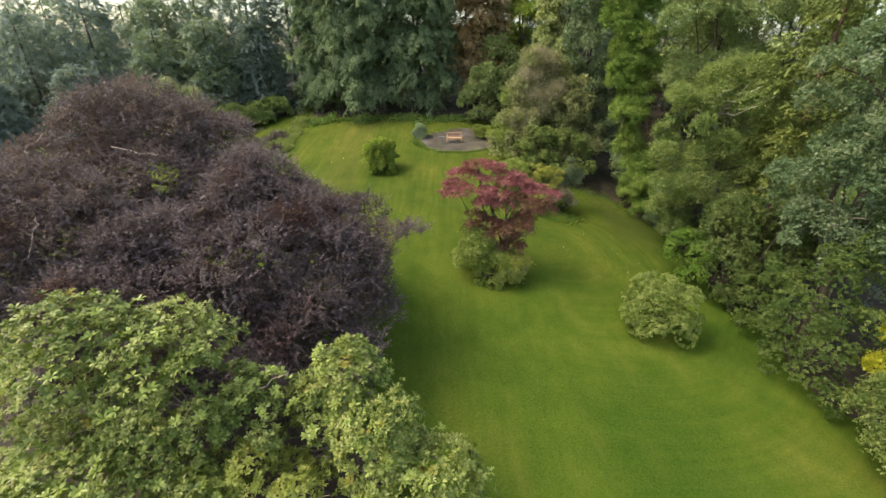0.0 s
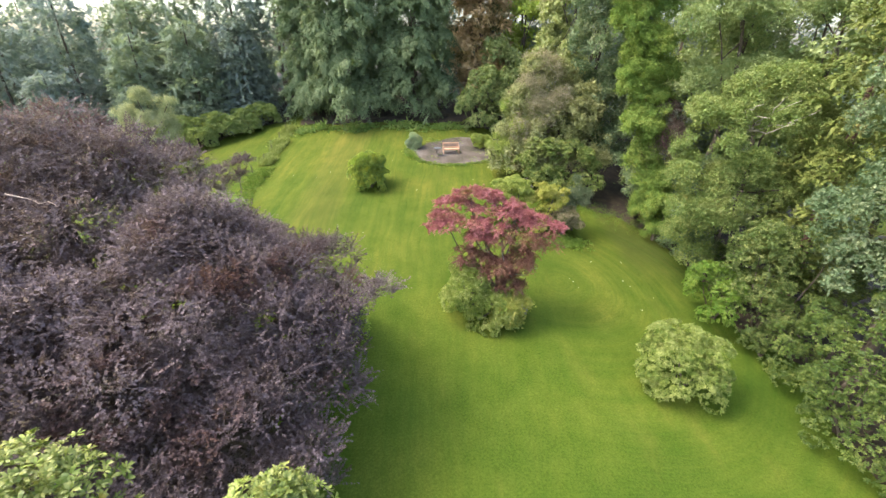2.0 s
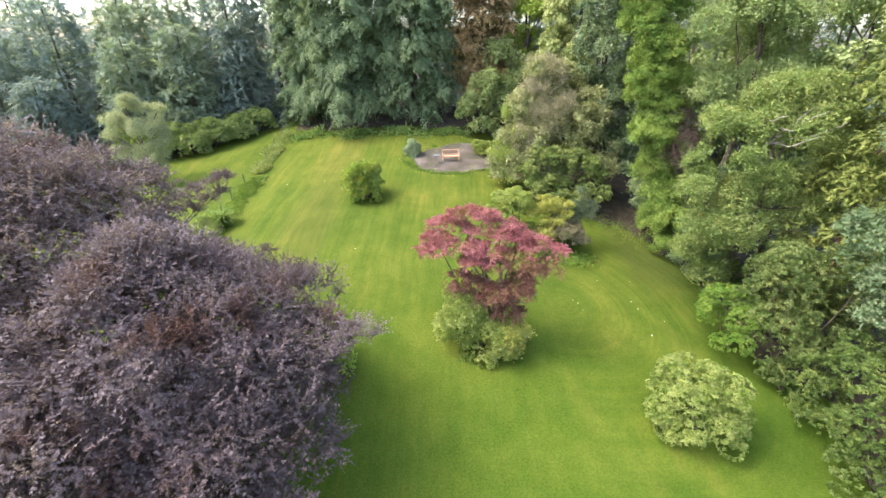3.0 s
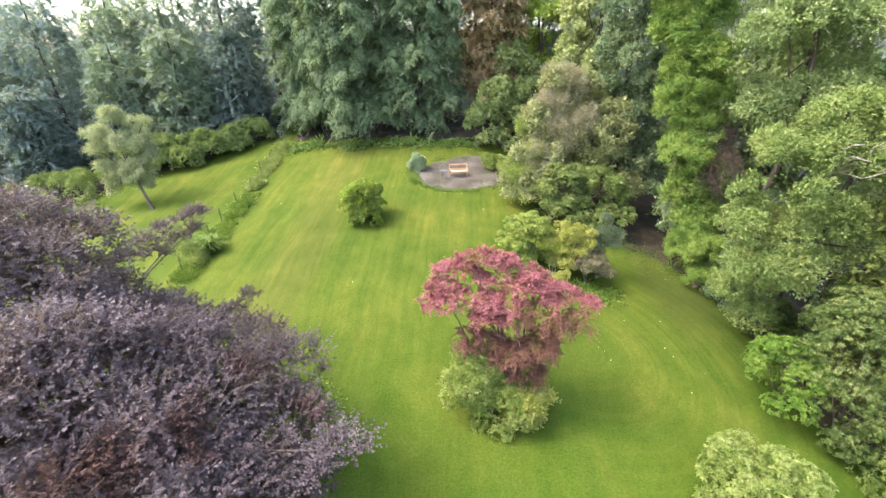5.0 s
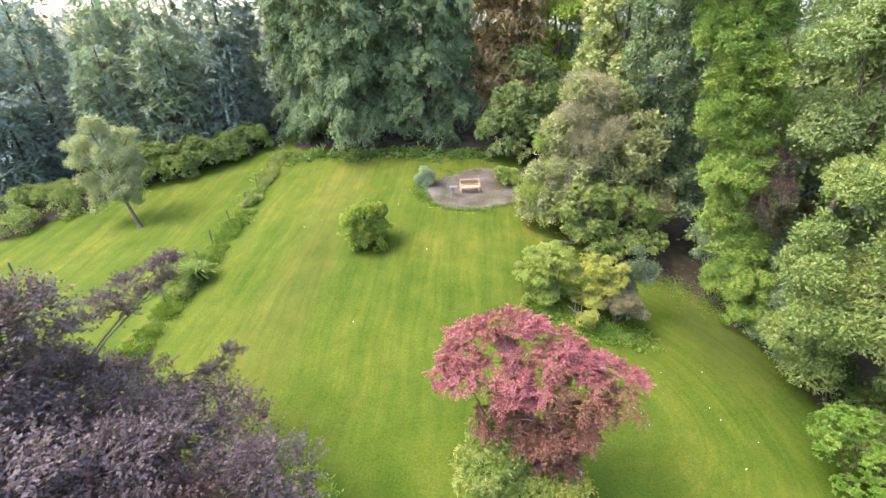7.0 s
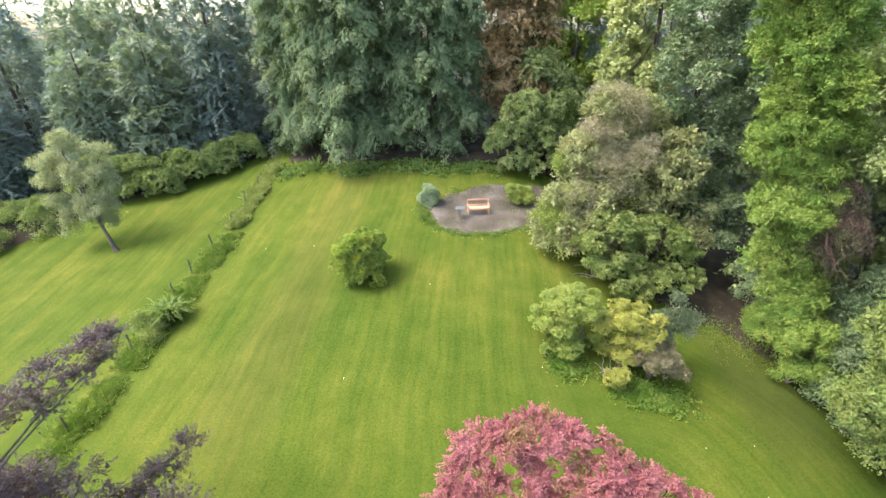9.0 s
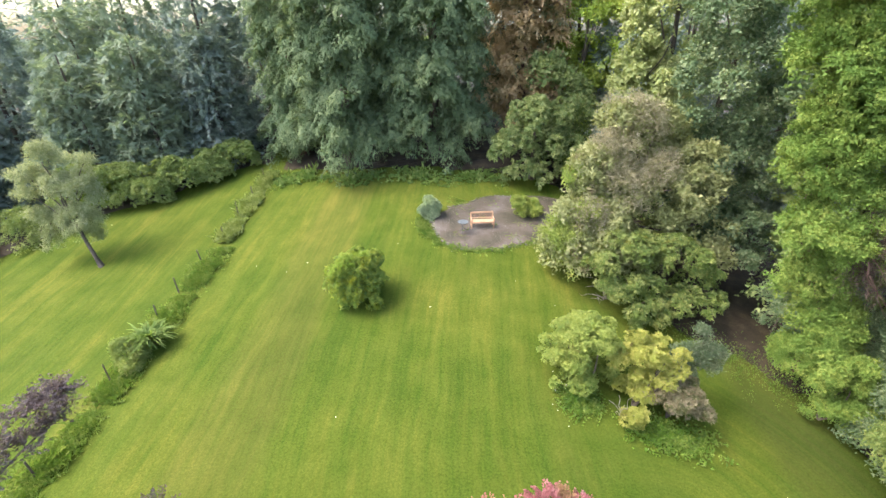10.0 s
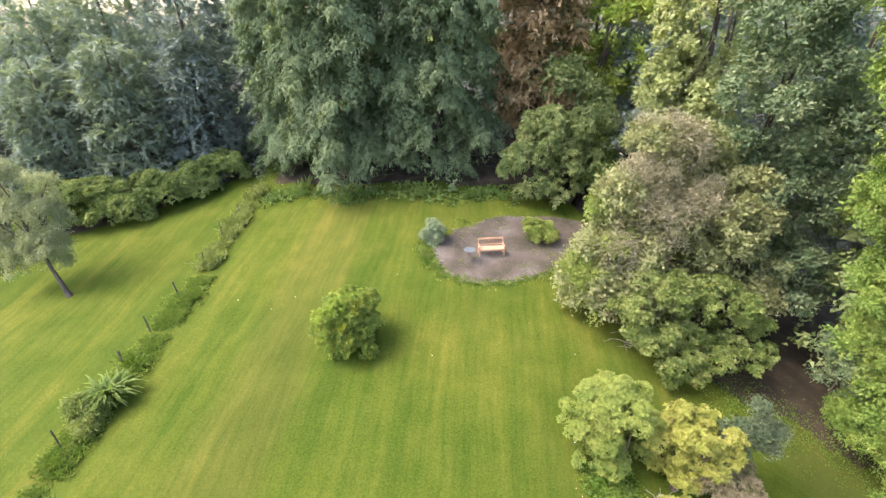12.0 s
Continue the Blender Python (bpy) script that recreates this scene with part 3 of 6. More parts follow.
def conifer_tree(seed, name, label, base, height, radius, n, mat, bark, skirt=0.06, power=0.8, group="", trunk=0.4, tiers=14, around=9, drop=0.22, top=0.35, thick=0.35, sub=(5, 0.6, 0.6), style=sprays, shape="scale", fill=0, **kw):
    """A trunk with tiers of boughs, each bough a drooping body of sprays."""
    rng = np.random.default_rng(seed)
    b = np.array((base[0], base[1], gz(*base)))
    thing = root(name, b, label, "tree", group)
    pts = np.array([b + [0, 0, -0.1 + height * s] for s in np.linspace(0, 1, 9)])
    v, f = tube(pts - b, np.linspace(trunk, 0.05, 9) * (1 + 0.6 * np.exp(-np.arange(9) * 2.0)), 10)
    mesh_part("trunk", fast_mesh("trunk", v, f, bark, True), thing)
    out = []
    for i in range(tiers):
        s = skirt + (0.97 - skirt) * (i + 0.5) / tiers
        rr = radius * max(1 - (s - skirt) / (1 - skirt), 0.0) ** power * (1 - top) + radius * top * (1 - s) ** 0.3
        k = max(4, int(around * rr / radius + 2))
        ph = rng.uniform(0, 6.28)
        for j in range(k):
            a = ph + j * 6.283 / k + rng.normal(0, 0.18)
            ln = rr * rng.uniform(0.72, 1.12)
            zz = b[2] + height * s + rng.normal(0, height * 0.25 / tiers)
            sag, plump = drop * rng.uniform(0.6, 1.5), rng.uniform(0.8, 1.2)
            for q in (0.42, 0.62, 0.8, 0.94):
                w = radius * thick * (1.3 - 0.75 * q) * plump
                out.append((b[0] + math.cos(a) * ln * q, b[1] + math.sin(a) * ln * q, zz - sag * ln * q * q, w, w, w * 0.62))
    pf = np.array(out)
    k, size, tall = sub                             # each bough ends in smaller hanging or level clumps
    q = np.repeat(pf, k, 0)
    d = unit(rng.normal(size=(len(q), 3)))
    d[:, 2] = np.abs(d[:, 2]) * np.where(rng.random(len(q)) < 0.25, -1, 1)
    w = size * rng.uniform(0.6, 1.3, len(q))
    away = unit((q[:, :3] - b) * [1, 1, 0])
    tips = np.column_stack([q[:, :3] + d * q[:, 3:] * rng.uniform(0.6, 1.1, (len(q), 1)), w, w, w * tall, away, np.ones(len(q))])
    p, nr = on_puffs(rng, tips, n, 0.12, -0.75, core=pf)
    P, A, N, L, W = style(rng, p, nr, **kw)
    mesh_part("crown", leaf_mesh("crown", P - b, A, N, L, W, mat, shape=shape), thing)
    if fill:                                        # older foliage close along the boughs
        body = np.column_stack([pf[:, :3] - [0, 0, 0.1], pf[:, 3:] * 0.8, np.zeros((len(pf), 2)), np.full(len(pf), 0.3), np.ones(len(pf))])
        p, nr = on_puffs(rng, body, fill, 0.25, -0.9, core=pf[:0])
        P, A, N, L, W = scatter(rng, p, nr, 7, 0.22, 0.34, 0.22, 0.3, 0.7)
        mesh_part("inner_foliage", leaf_mesh("inner_foliage", P - b, A, N, L, W, mat, shape=shape), thing)
    return thing, rng


# ---- ground ----
def axis(lo, hi, fine_lo, fine_hi, step, far):
    inner = np.arange(fine_lo, fine_hi + 1e-6, step)
    left = fine_lo - np.geomspace(step, fine_lo - lo, far)
    right = fine_hi + np.geomspace(step, hi - fine_hi, far)
    return np.concatenate([left[::-1], inner, right])


def sheet(name, xs, ys, mat):
    X, Y = np.meshgrid(xs, ys)
    Z = ground_z(X, Y)
    nx, ny = len(xs), len(ys)
    i, j = np.meshgrid(np.arange(ny - 1), np.arange(nx - 1), indexing="ij")
    q = np.stack([i * nx + j, i * nx + j + 1, (i + 1) * nx + j + 1, (i + 1) * nx + j], -1).reshape(-1, 4)
    return fast_mesh(name, np.stack([X, Y, Z], -1).reshape(-1, 3), q, mat, True)


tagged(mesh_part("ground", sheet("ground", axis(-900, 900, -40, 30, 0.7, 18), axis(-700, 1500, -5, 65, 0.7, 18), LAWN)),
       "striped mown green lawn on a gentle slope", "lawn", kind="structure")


def bed(name, label, outline, mat, lift=0.02, step=0.35, ragged=0.35, seed=1):
    """A draped sheet with a ragged edge inside an outline of (x, y) corners."""
    rng = np.random.default_rng(seed)
    o = np.array(outline, float)
    mid = o.mean(0)
    m = len(o)
    ring = []
    for i in range(m):
        a, b = o[i], o[(i + 1) % m]
        k = max(2, int(np.linalg.norm(b - a) / step))
        for s in np.arange(k) / k:
            ring.append(a + (b - a) * s + rng.normal(0, ragged * 0.3, 2))
    ring = np.array(ring)
    ring = (ring + np.roll(ring, 1, 0) + np.roll(ring, -1, 0)) / 3
    n, rings = len(ring), 14
    vs = []
    for q in np.linspace(1, 0.0, rings):
        pts = mid + (ring - mid) * q
        vs.append(np.column_stack([pts, ground_z(pts[:, 0], pts[:, 1]) + lift]))
    vs = np.concatenate(vs)
    i, j = np.meshgrid(np.arange(rings - 1), np.arange(n), indexing="ij")
    k = (j + 1) % n
    f = np.stack([i * n + j, i * n + k, (i + 1) * n + k, (i + 1) * n + j], -1).reshape(-1, 4)
    return tagged(mesh_part(name, fast_mesh(name, vs, f, mat, True)), label, name.replace("_", " "), kind="structure"), ring


bed("soil_bed", "brown leaf litter under tall conifers", [(-15.5, 50), (-11, 49.6), (-3, 49.8), (2, 49.4), (7, 48.6), (10.5, 43), (11.6, 38.5), (11.6, 36.4), (11.4, 35.2), (12.2, 34.5), (13.5, 34.3), (14.6, 33.5), (15.7, 32.5), (34, 36), (60, 150), (-15, 150)], SOIL, 0.03, ragged=1.3)
bed("soil_bed", "bare brown soil under the trees and shrubs", [(15.0, 35.2), (15.9, 33), (17.0, 29), (17.4, 25.5), (16.8, 22), (19.0, 20), (17.2, 16.5), (17.4, 14), (18.5, 12.5), (17.8, 10), (17.0, 4), (40, 4), (40, 37)], SOIL, 0.025, seed=2, ragged=0.9)
bed("soil_bed", "dark bare soil under a wood", [(-17, 51.5), (-21, 50.5), (-24.5, 46.5), (-29, 45), (-31, 41.5), (-34, 38), (-70, 36), (-120, 150), (-17, 150)], SOIL, 0.025, seed=3)
bed("soil_bed", "bare brown soil under a copper beech", [(-6, 18), (-12, 22), (-18, 19), (-18, 8), (-10, 5), (-1, 5), (-1.5, 9), (-5, 12)], SOIL, 0.02, seed=4)
PATIO = [(-1.8, 41.75), (-1.3, 40.6), (-0.6, 40.0), (0.65, 39.9), (2.2, 40.2), (3.8, 40.9), (5.6, 42.0), (7.0, 44.0), (7.4, 46.6), (5.7, 46.9), (3.6, 46.3), (2.2, 46.2), (0.9, 45.6), (0.2, 44.8), (-1.2, 44.3), (-1.7, 43.3), (-2.1, 42.5)]
bed("gravel_patio", "grey and brownish gravel seating area", PATIO, GRAVEL, 0.05, seed=5, ragged=0.5)

# ---- copper beech ----
beech, rng = tree(11, "copper_beech", "large spreading copper beech with dark purple leaves", (-11.5, 15.5), (-12.6, 16.8, 9.6), 0.5,
     cushion(12, -8.2, 14.2, 5.8, 4.1, 3.9, 2.8, 26, 1.05) + cushion(13, -12.6, 17.2, 7.6, 3.8, 3.6, 3.1, 24, 1.05) + cushion(14, -9.8, 11.4, 4.2, 4.2, 2.4, 2.8, 18, 0.9) +
     [(-12.6, 17.2, 7.6, 3.7, 3.5, 2.8), (-8.2, 14.2, 5.6, 4.0, 3.8, 2.5), (-5.2, 14.6, 5.0, 3.5, 3.2, 2.2), (-9.2, 18.4, 5.2, 3.6, 2.8, 2.0), (-14.5, 12.8, 6.0, 4.5, 4.2, 3.0),
      (-9.8, 11.2, 4.0, 4.1, 2.3, 2.6), (-5.2, 12.2, 3.4, 3.2, 2.4, 2.2), (-12.2, 17.8, 10.1, 1.3, 1.3, 1.1), (-12.6, 16.6, 10.3, 1.7, 1.6, 0.85), (-11.0, 16.2, 8.4, 1.6, 1.5, 1.2), (-17, 17, 6, 3, 4, 2.8), (-5.4, 16.4, 4.4, 2.2, 1.9, 1.6), (-8.0, 9.6, 2.6, 3.4, 1.8, 1.9), (-4.2, 10.8, 2.0, 2.4, 1.6, 1.5), (-13.5, 9.5, 3.6, 4.0, 2.2, 2.6),
      (-15.5, 14, 4.5, 3, 4, 2.5), (-7.4, 17.4, 5.6, 2.6, 2.4, 1.7), (-11.3, 20.0, 4.7, 2.6, 2.0, 1.5), (-11.5, 13.5, 6.5, 3.4, 3.0, 2.4), (-2.8, 12.6, 3.2, 1.3, 1.4, 1.4), (-3.1, 13.8, 5.0, 1.3, 1.2, 1.1),
      (-9.9, 17.8, 7.9, 2.5, 2.4, 1.8), (-4.7, 17.4, 5.0, 1.4, 1.5, 1.2), (-3.9, 17.2, 3.4, 1.4, 1.4, 1.4), (-3.5, 16.2, 2.3, 1.2, 1.3, 1.2), (-7.6, 20.4, 4.0, 1.7, 1.4, 0.9), (-5.2, 19.6, 4.9, 0.8, 0.8, 0.4), (-5.2, 18.6, 3.9, 1.2, 1.1, 0.9), (-3.6, 17.6, 5.7, 0.7, 0.6, 0.35)],
     28000, L_BEECH, "spray", shape="scale", bark=BARK, limbs=8, leaves=16, twig=0.75, length=0.088, width=0.066, droop=0.05, lift=0.22, level=0.3, jit=0.5, turn=0.6, shell=0.22, per=2.6, size=0.75, flat=0.75, under=-0.45, ragged=0.7)
inner = [(-12.6, 17.0, 7.0, 3.3, 3.2, 2.4), (-8.4, 14.4, 5.0, 3.6, 3.4, 2.1), (-5.6, 14.6, 4.2, 2.7, 2.5, 1.5), (-9.2, 18.2, 4.6, 2.9, 2.2, 1.4), (-14.5, 13.0, 5.4, 3.5, 3.2, 2.3), (-9.8, 11.4, 3.4, 3.7, 1.9, 2.2), (-5.6, 12.2, 2.6, 2.5, 1.8, 1.5), (-9.0, 9.9, 2.6, 3.2, 1.3, 1.5), (-12.0, 13.0, 4.5, 3.0, 3.0, 1.5), (-7.4, 17.0, 4.6, 2.0, 1.9, 1.0)]
crown(rng, "inner_foliage", beech, inner, 2600, L_BEECH, "spray", leaves=9, twig=0.9, length=0.24, width=0.17, droop=0.05, lift=0.1, level=0.6, per=1.6, size=0.8, flat=0.7, shell=0.3)
for a, b in [((-7.2, 13.5, 6.6), (-4.2, 12.6, 6.8)), ((-9.0, 12.0, 6.2), (-6.2, 10.6, 6.0)), ((-10.6, 11.4, 6.0), (-8.6, 9.2, 5.4)), ((-6.0, 14.6, 6.6), (-3.4, 13.2, 6.4)), ((-12.6, 12.0, 8.0), (-11.0, 9.8, 7.2)), ((-5.4, 12.4, 5.0), (-3.0, 12.0, 4.9)), ((-10.0, 15.6, 8.0), (-7.6, 14.6, 8.4)), ((-13.8, 14.6, 9.6), (-12.4, 12.4, 9.4))]:
    stems(rng, beech, a, [b], 0.011, 0.004, TWIG, "bare_branch", wander=0.12)
crown(rng, "long_bough", beech, [(-9.8, 19.9, 7.1, 0.8, 0.6, 0.4), (-10.0, 20.9, 7.35, 0.6, 0.6, 0.25), (-10.1, 21.8, 7.5, 0.5, 0.5, 0.2), (-9.9, 22.6, 7.65, 0.4, 0.5, 0.18), (-9.6, 23.3, 7.8, 0.3, 0.4, 0.14), (-9.3, 23.9, 7.9, 0.2, 0.3, 0.1), (-10.0, 22.0, 6.95, 0.4, 0.5, 0.18), (-9.7, 23.0, 7.1, 0.35, 0.5, 0.15), (-9.5, 23.9, 7.25, 0.2, 0.4, 0.1), (-9.6, 21.3, 5.5, 0.9, 0.7, 0.35), (-8.9, 21.9, 4.9, 0.6, 0.5, 0.25),
    (-8.2, 21.6, 3.9, 0.7, 0.6, 0.25), (-7.9, 22.5, 4.15, 0.45, 0.5, 0.18), (-7.6, 23.3, 4.3, 0.3, 0.4, 0.14)], 820, L_BEECH, "spray", leaves=14, twig=0.5, length=0.088, width=0.056, droop=0.1, lift=0.2, turn=0.6, size=0.3, per=1.6, flat=0.5)
crown(rng, "long_bough", beech, [(-2.2, 14.4, 6.2, 1.0, 0.6, 0.25), (-1.2, 14.8, 6.05, 0.5, 0.4, 0.15)], 120, L_BEECH, "spray", leaves=12, twig=0.7, length=0.1, width=0.06, turn=0.6, droop=0.05, lift=0.2, size=0.35, per=1.4, flat=0.5)
crown(rng, "long_bough", beech, [(-4.2, 17.4, 6.1, 0.8, 0.6, 0.25), (-3.5, 17.8, 6.2, 0.5, 0.4, 0.15)], 100, L_BEECH, "spray", leaves=12, twig=0.7, length=0.1, width=0.06, turn=0.6, droop=0.05, lift=0.2, size=0.35, per=1.4, flat=0.5)
stems(rng, beech, (-10.5, 17.5, 4.9), [(-9.4, 23.7, 7.8), (-9.5, 23.7, 7.15), (-7.6, 23.2, 4.25)], 0.05, 0.012, BARK, "limb")
stems(rng, beech, (-8.0, 14.8, 4.5), [(-1.3, 14.7, 6.0), (-3.6, 17.7, 6.1), (-1.9, 13.0, 3.4)], 0.08, 0.015, BARK, "limb")
for a, b in [((-13, 16, 8.2), (-15.6, 17.8, 11.2)), ((-9.5, 13, 6.5), (-6.6, 12.2, 7.6)), ((-11, 12.5, 7.2), (-9.2, 10.6, 7.6)), ((-8, 15.5, 7.2), (-5.5, 15.0, 7.2)), ((-11.5, 14.5, 9.2), (-9.3, 13.6, 9.2)), ((-6.5, 12.4, 4.6), (-3.2, 11.6, 4.9))]:
    stems(rng, beech, a, [b], 0.018, 0.006, TWIG, "bare_branch", wander=0.09)

# ---- rhododendrons in the foreground ----
RHODOS = []
RH = dict(per=2.6, size=0.6, leaves=9, length=0.135, width=0.046, spread=(38, 86), up=0.9, shell=0.2, jit=0.3, ragged=0.3, shape="oblong", group="foreground rhododendrons")
for seed, label, base, lobes, n, mat in [
    (21, "tall light green rhododendron with whorled leaves", (-7.6, 6.2), [(-8.0, 7.3, 5.15, 1.8, 1.5, 2.3), (-6.1, 7.6, 5.0, 1.5, 1.4, 2.1), (-9.0, 6.4, 2.7, 1.4, 1.5, 1.9), (-7.2, 5.8, 3.0, 2.3, 1.3, 1.9), (-7.1, 7.5, 5.0, 1.2, 1.2, 2.0)], 2700, L_RHODO),
    (22, "light green rhododendron with a pointed top", (-2.6, 8.0), [(-2.4, 8.4, 4.5, 0.85, 0.85, 1.2), (-3.0, 8.1, 3.2, 1.5, 1.2, 1.5), (-4.6, 7.6, 3.6, 1.2, 1.0, 1.4)], 1050, L_RHODO),
    (23, "bright green rhododendron beside the lawn", (-0.9, 6.9), [(-1.5, 7.3, 3.2, 1.2, 1.1, 1.5), (-0.1, 7.0, 2.1, 1.2, 1.1, 1.5), (-1.1, 6.0, 1.8, 1.6, 1.1, 1.6)], 1250, L_RHODO),
    (24, "yellowing low rhododendron among taller ones", (-4.2, 6.2), [(-4.1, 6.4, 2.5, 1.5, 1.0, 1.6), (-5.4, 6.0, 2.3, 1.1, 0.9, 1.5), (-5.0, 5.2, 1.3, 1.6, 0.9, 1.2)], 1300, L_YELLOWRHODO)]:
    th, rng = shrub(seed, "rhododendron", label, "shrub", base, lobes, n, mat, "whorl", **RH)
    RHODOS.append((th, lobes, 300 if seed == 21 else 170))
    for x, y, z, a, b, c in lobes:
        ends = [(x + rng.normal(0, a * 0.7), y - b * rng.uniform(0.2, 1.0), z + rng.uniform(-0.6, 0.7) * c) for _ in range(7)]
        stems(rng, th, (x, y + 0.3, z - c * 0.9), ends, 0.03, 0.008, TWIG, "twig", wander=0.12)


def rosette_mesh(seed):
    rng = np.random.default_rng(seed)
    P, A, N, L, W = whorls(rng, np.zeros((1, 3)), np.array([[0, 0, 1.0]]), 9, 0.14, 0.047, spread=(40, 84), up=0, jit=0)
    return leaf_mesh("leaf_rosette", P, A, N, L, W, L_NEWRHODO, shape="oblong")


ROSETTES = [rosette_mesh(k) for k in range(8)]
for th, lobes, count in RHODOS[:3]:
    rng = np.random.default_rng(420 + count)
    p, nr = on_puffs(rng, puffs(rng, lobes, 1.7, 0.5), count, 0.04, -0.1)
    for k in range(count):
        ob = mesh_part("leaf_rosette", ROSETTES[k % 8], [o for o in th.children if o.name.startswith("crown")][0])
        d = Vector(nr[k]) + Vector((0, 0, 1.0)) + Vector(rng.normal(0, 0.25, 3))
        ob.matrix_basis = Matrix.Translation(Vector(p[k] + nr[k] * 0.12) - th.location) @ d.to_track_quat("Z", "Y").to_matrix().to_4x4() @ pose(0, 0, 0, 0, 0, rng.uniform(0, 360))

# ---- shrubs standing in the lawn ----
maple, rng = shrub(31, "maple_tree", "pinkish red Japanese maple with a layered spreading crown", "tree", (3.6, 21.5),
      [(3.2 + (x - 3.2) * 0.93, y, z, a * 0.92, b * 0.95, c) for x, y, z, a, b, c in [(1.9, 22.4, 6.75, 0.9, 0.6, 0.22), (3.4, 22.1, 6.25, 1.2, 1.0, 0.32), (4.5, 21.9, 5.85, 1.1, 0.9, 0.32), (2.3, 21.5, 5.6, 1.0, 0.8, 0.25), (1.1, 22.3, 6.3, 0.7, 0.6, 0.18), (0.5, 21.8, 5.85, 0.6, 0.5, 0.14), (5.5, 21.9, 5.55, 0.9, 0.8, 0.32), (5.95, 21.6, 5.35, 0.6, 0.6, 0.3),
       (2.7, 22.0, 6.05, 0.9, 0.8, 0.25), (3.8, 21.8, 5.95, 1.1, 0.9, 0.32), (0.35, 21.2, 5.5, 0.65, 0.55, 0.2), (1.3, 21.4, 5.65, 0.8, 0.6, 0.22), (3.0, 21.2, 5.4, 0.9, 0.7, 0.26), (4.9, 21.6, 5.6, 0.8, 0.7, 0.26), (2.3, 21.0, 5.05, 0.6, 0.5, 0.2), (2.7, 22.5, 6.65, 0.6, 0.5, 0.2), (1.6, 22.0, 6.2, 0.8, 0.6, 0.2), (4.2, 22.0, 6.1, 0.8, 0.7, 0.25)]],
      1700, L_MAPLE, "spray", stem=0.07, leaves=15, twig=0.42, length=0.098, width=0.058, droop=0.25, per=1.6, size=0.36, flat=0.4, under=-0.2, shell=0.3, jit=0.4, ragged=0.8)
stems(rng, maple, (3.6, 21.5, 0.8), [(5.5, 22.0, 5.5), (0.9, 21.4, 5.5), (1.9, 22.4, 6.5), (4.4, 22.2, 5.9)], 0.06, 0.02, BARK, "stem", wander=0.1)
crown(rng, "lower_bough", maple, [(2.0, 20.9, 4.2, 0.7, 0.5, 0.35), (2.7, 20.9, 3.8, 0.8, 0.6, 0.45), (3.4, 20.9, 3.5, 0.9, 0.6, 0.55), (4.1, 20.9, 3.8, 0.8, 0.6, 0.5), (3.9, 20.8, 2.9, 0.7, 0.6, 0.55), (4.5, 21.0, 4.1, 0.5, 0.5, 0.35), (4.2, 20.9, 2.4, 0.5, 0.5, 0.5)], 680, L_MAPLE_DARK, "spray", label="dark red lower boughs", shell=0.25, leaves=13, twig=0.5, length=0.11, width=0.07, droop=0.35, per=1.4, size=0.36)
crown(rng, "middle_bough", maple, [(1.7, 20.9, 4.35, 0.5, 0.4, 0.25), (4.8, 21.0, 5.0, 0.8, 0.6, 0.3), (5.6, 21.2, 4.9, 0.6, 0.6, 0.35), (5.2, 21.1, 4.4, 0.6, 0.5, 0.3), (3.3, 21.4, 4.6, 0.9, 0.6, 0.35), (4.2, 21.3, 5.2, 0.9, 0.6, 0.3), (2.6, 21.3, 5.0, 0.7, 0.5, 0.25), (3.6, 21.0, 4.9, 0.7, 0.5, 0.3)], 400, L_MAPLE_DARK, "spray", label="sparse orange-red middle boughs", shell=0.3, leaves=12, twig=0.5, length=0.1, width=0.06, droop=0.35, per=1.3, size=0.34)
stems(rng, maple, (4.0, 21.0, 3.0), [(5.2, 20.6, 3.7), (4.9, 20.4, 3.9), (3.4, 20.5, 4.5), (2.6, 20.6, 4.6)], 0.03, 0.008, BARK_PALE, "bare_branch", wander=0.12)
shrub(33, "rhododendron", "green rhododendron at the foot of a red maple", "shrub", (2.5, 20.7),
      [(1.9, 20.9, 1.9, 1.25, 1.2, 1.4), (3.1, 20.4, 1.3, 1.35, 1.0, 1.2), (1.8, 20.9, 2.9, 0.95, 0.9, 0.9), (2.9, 20.3, 0.9, 1.4, 0.8, 0.9)], 2000, L_PALE, "whorl", per=2.2, size=0.4, leaves=8, length=0.13, width=0.05, spread=(35, 85), shell=0.14, ragged=0.4)
shrub(30, "azalea", "small yellow-green azalea under a red maple", "shrub", (3.9, 20.6), cushion(30, 4.0, 20.3, 1.2, 0.7, 0.55, 0.9, 9, 0.42) + [(3.95, 20.4, 1.1, 0.6, 0.5, 0.8)], 420, L_YELLOW, "scatter", leaves=11, ball=0.12, length=0.14, width=0.07, per=1.4, size=0.35, stem=0.03)
shrub(34, "rhododendron", "pale grey-green rounded rhododendron on the lawn", "shrub", (11.3, 17.5),
      [(10.5, 17.5, 0.7, 1.35, 1.4, 1.35), (11.9, 17.6, 0.6, 1.45, 1.4, 1.35), (11.1, 18.0, 1.35, 1.4, 1.2, 1.1), (11.25, 17.0, 0.0, 1.75, 1.2, 1.0)], 2200, L_PALE2, "whorl", per=2.4, size=0.42, leaves=8, length=0.13, width=0.052, spread=(35, 85), shell=0.14, ragged=0.4)
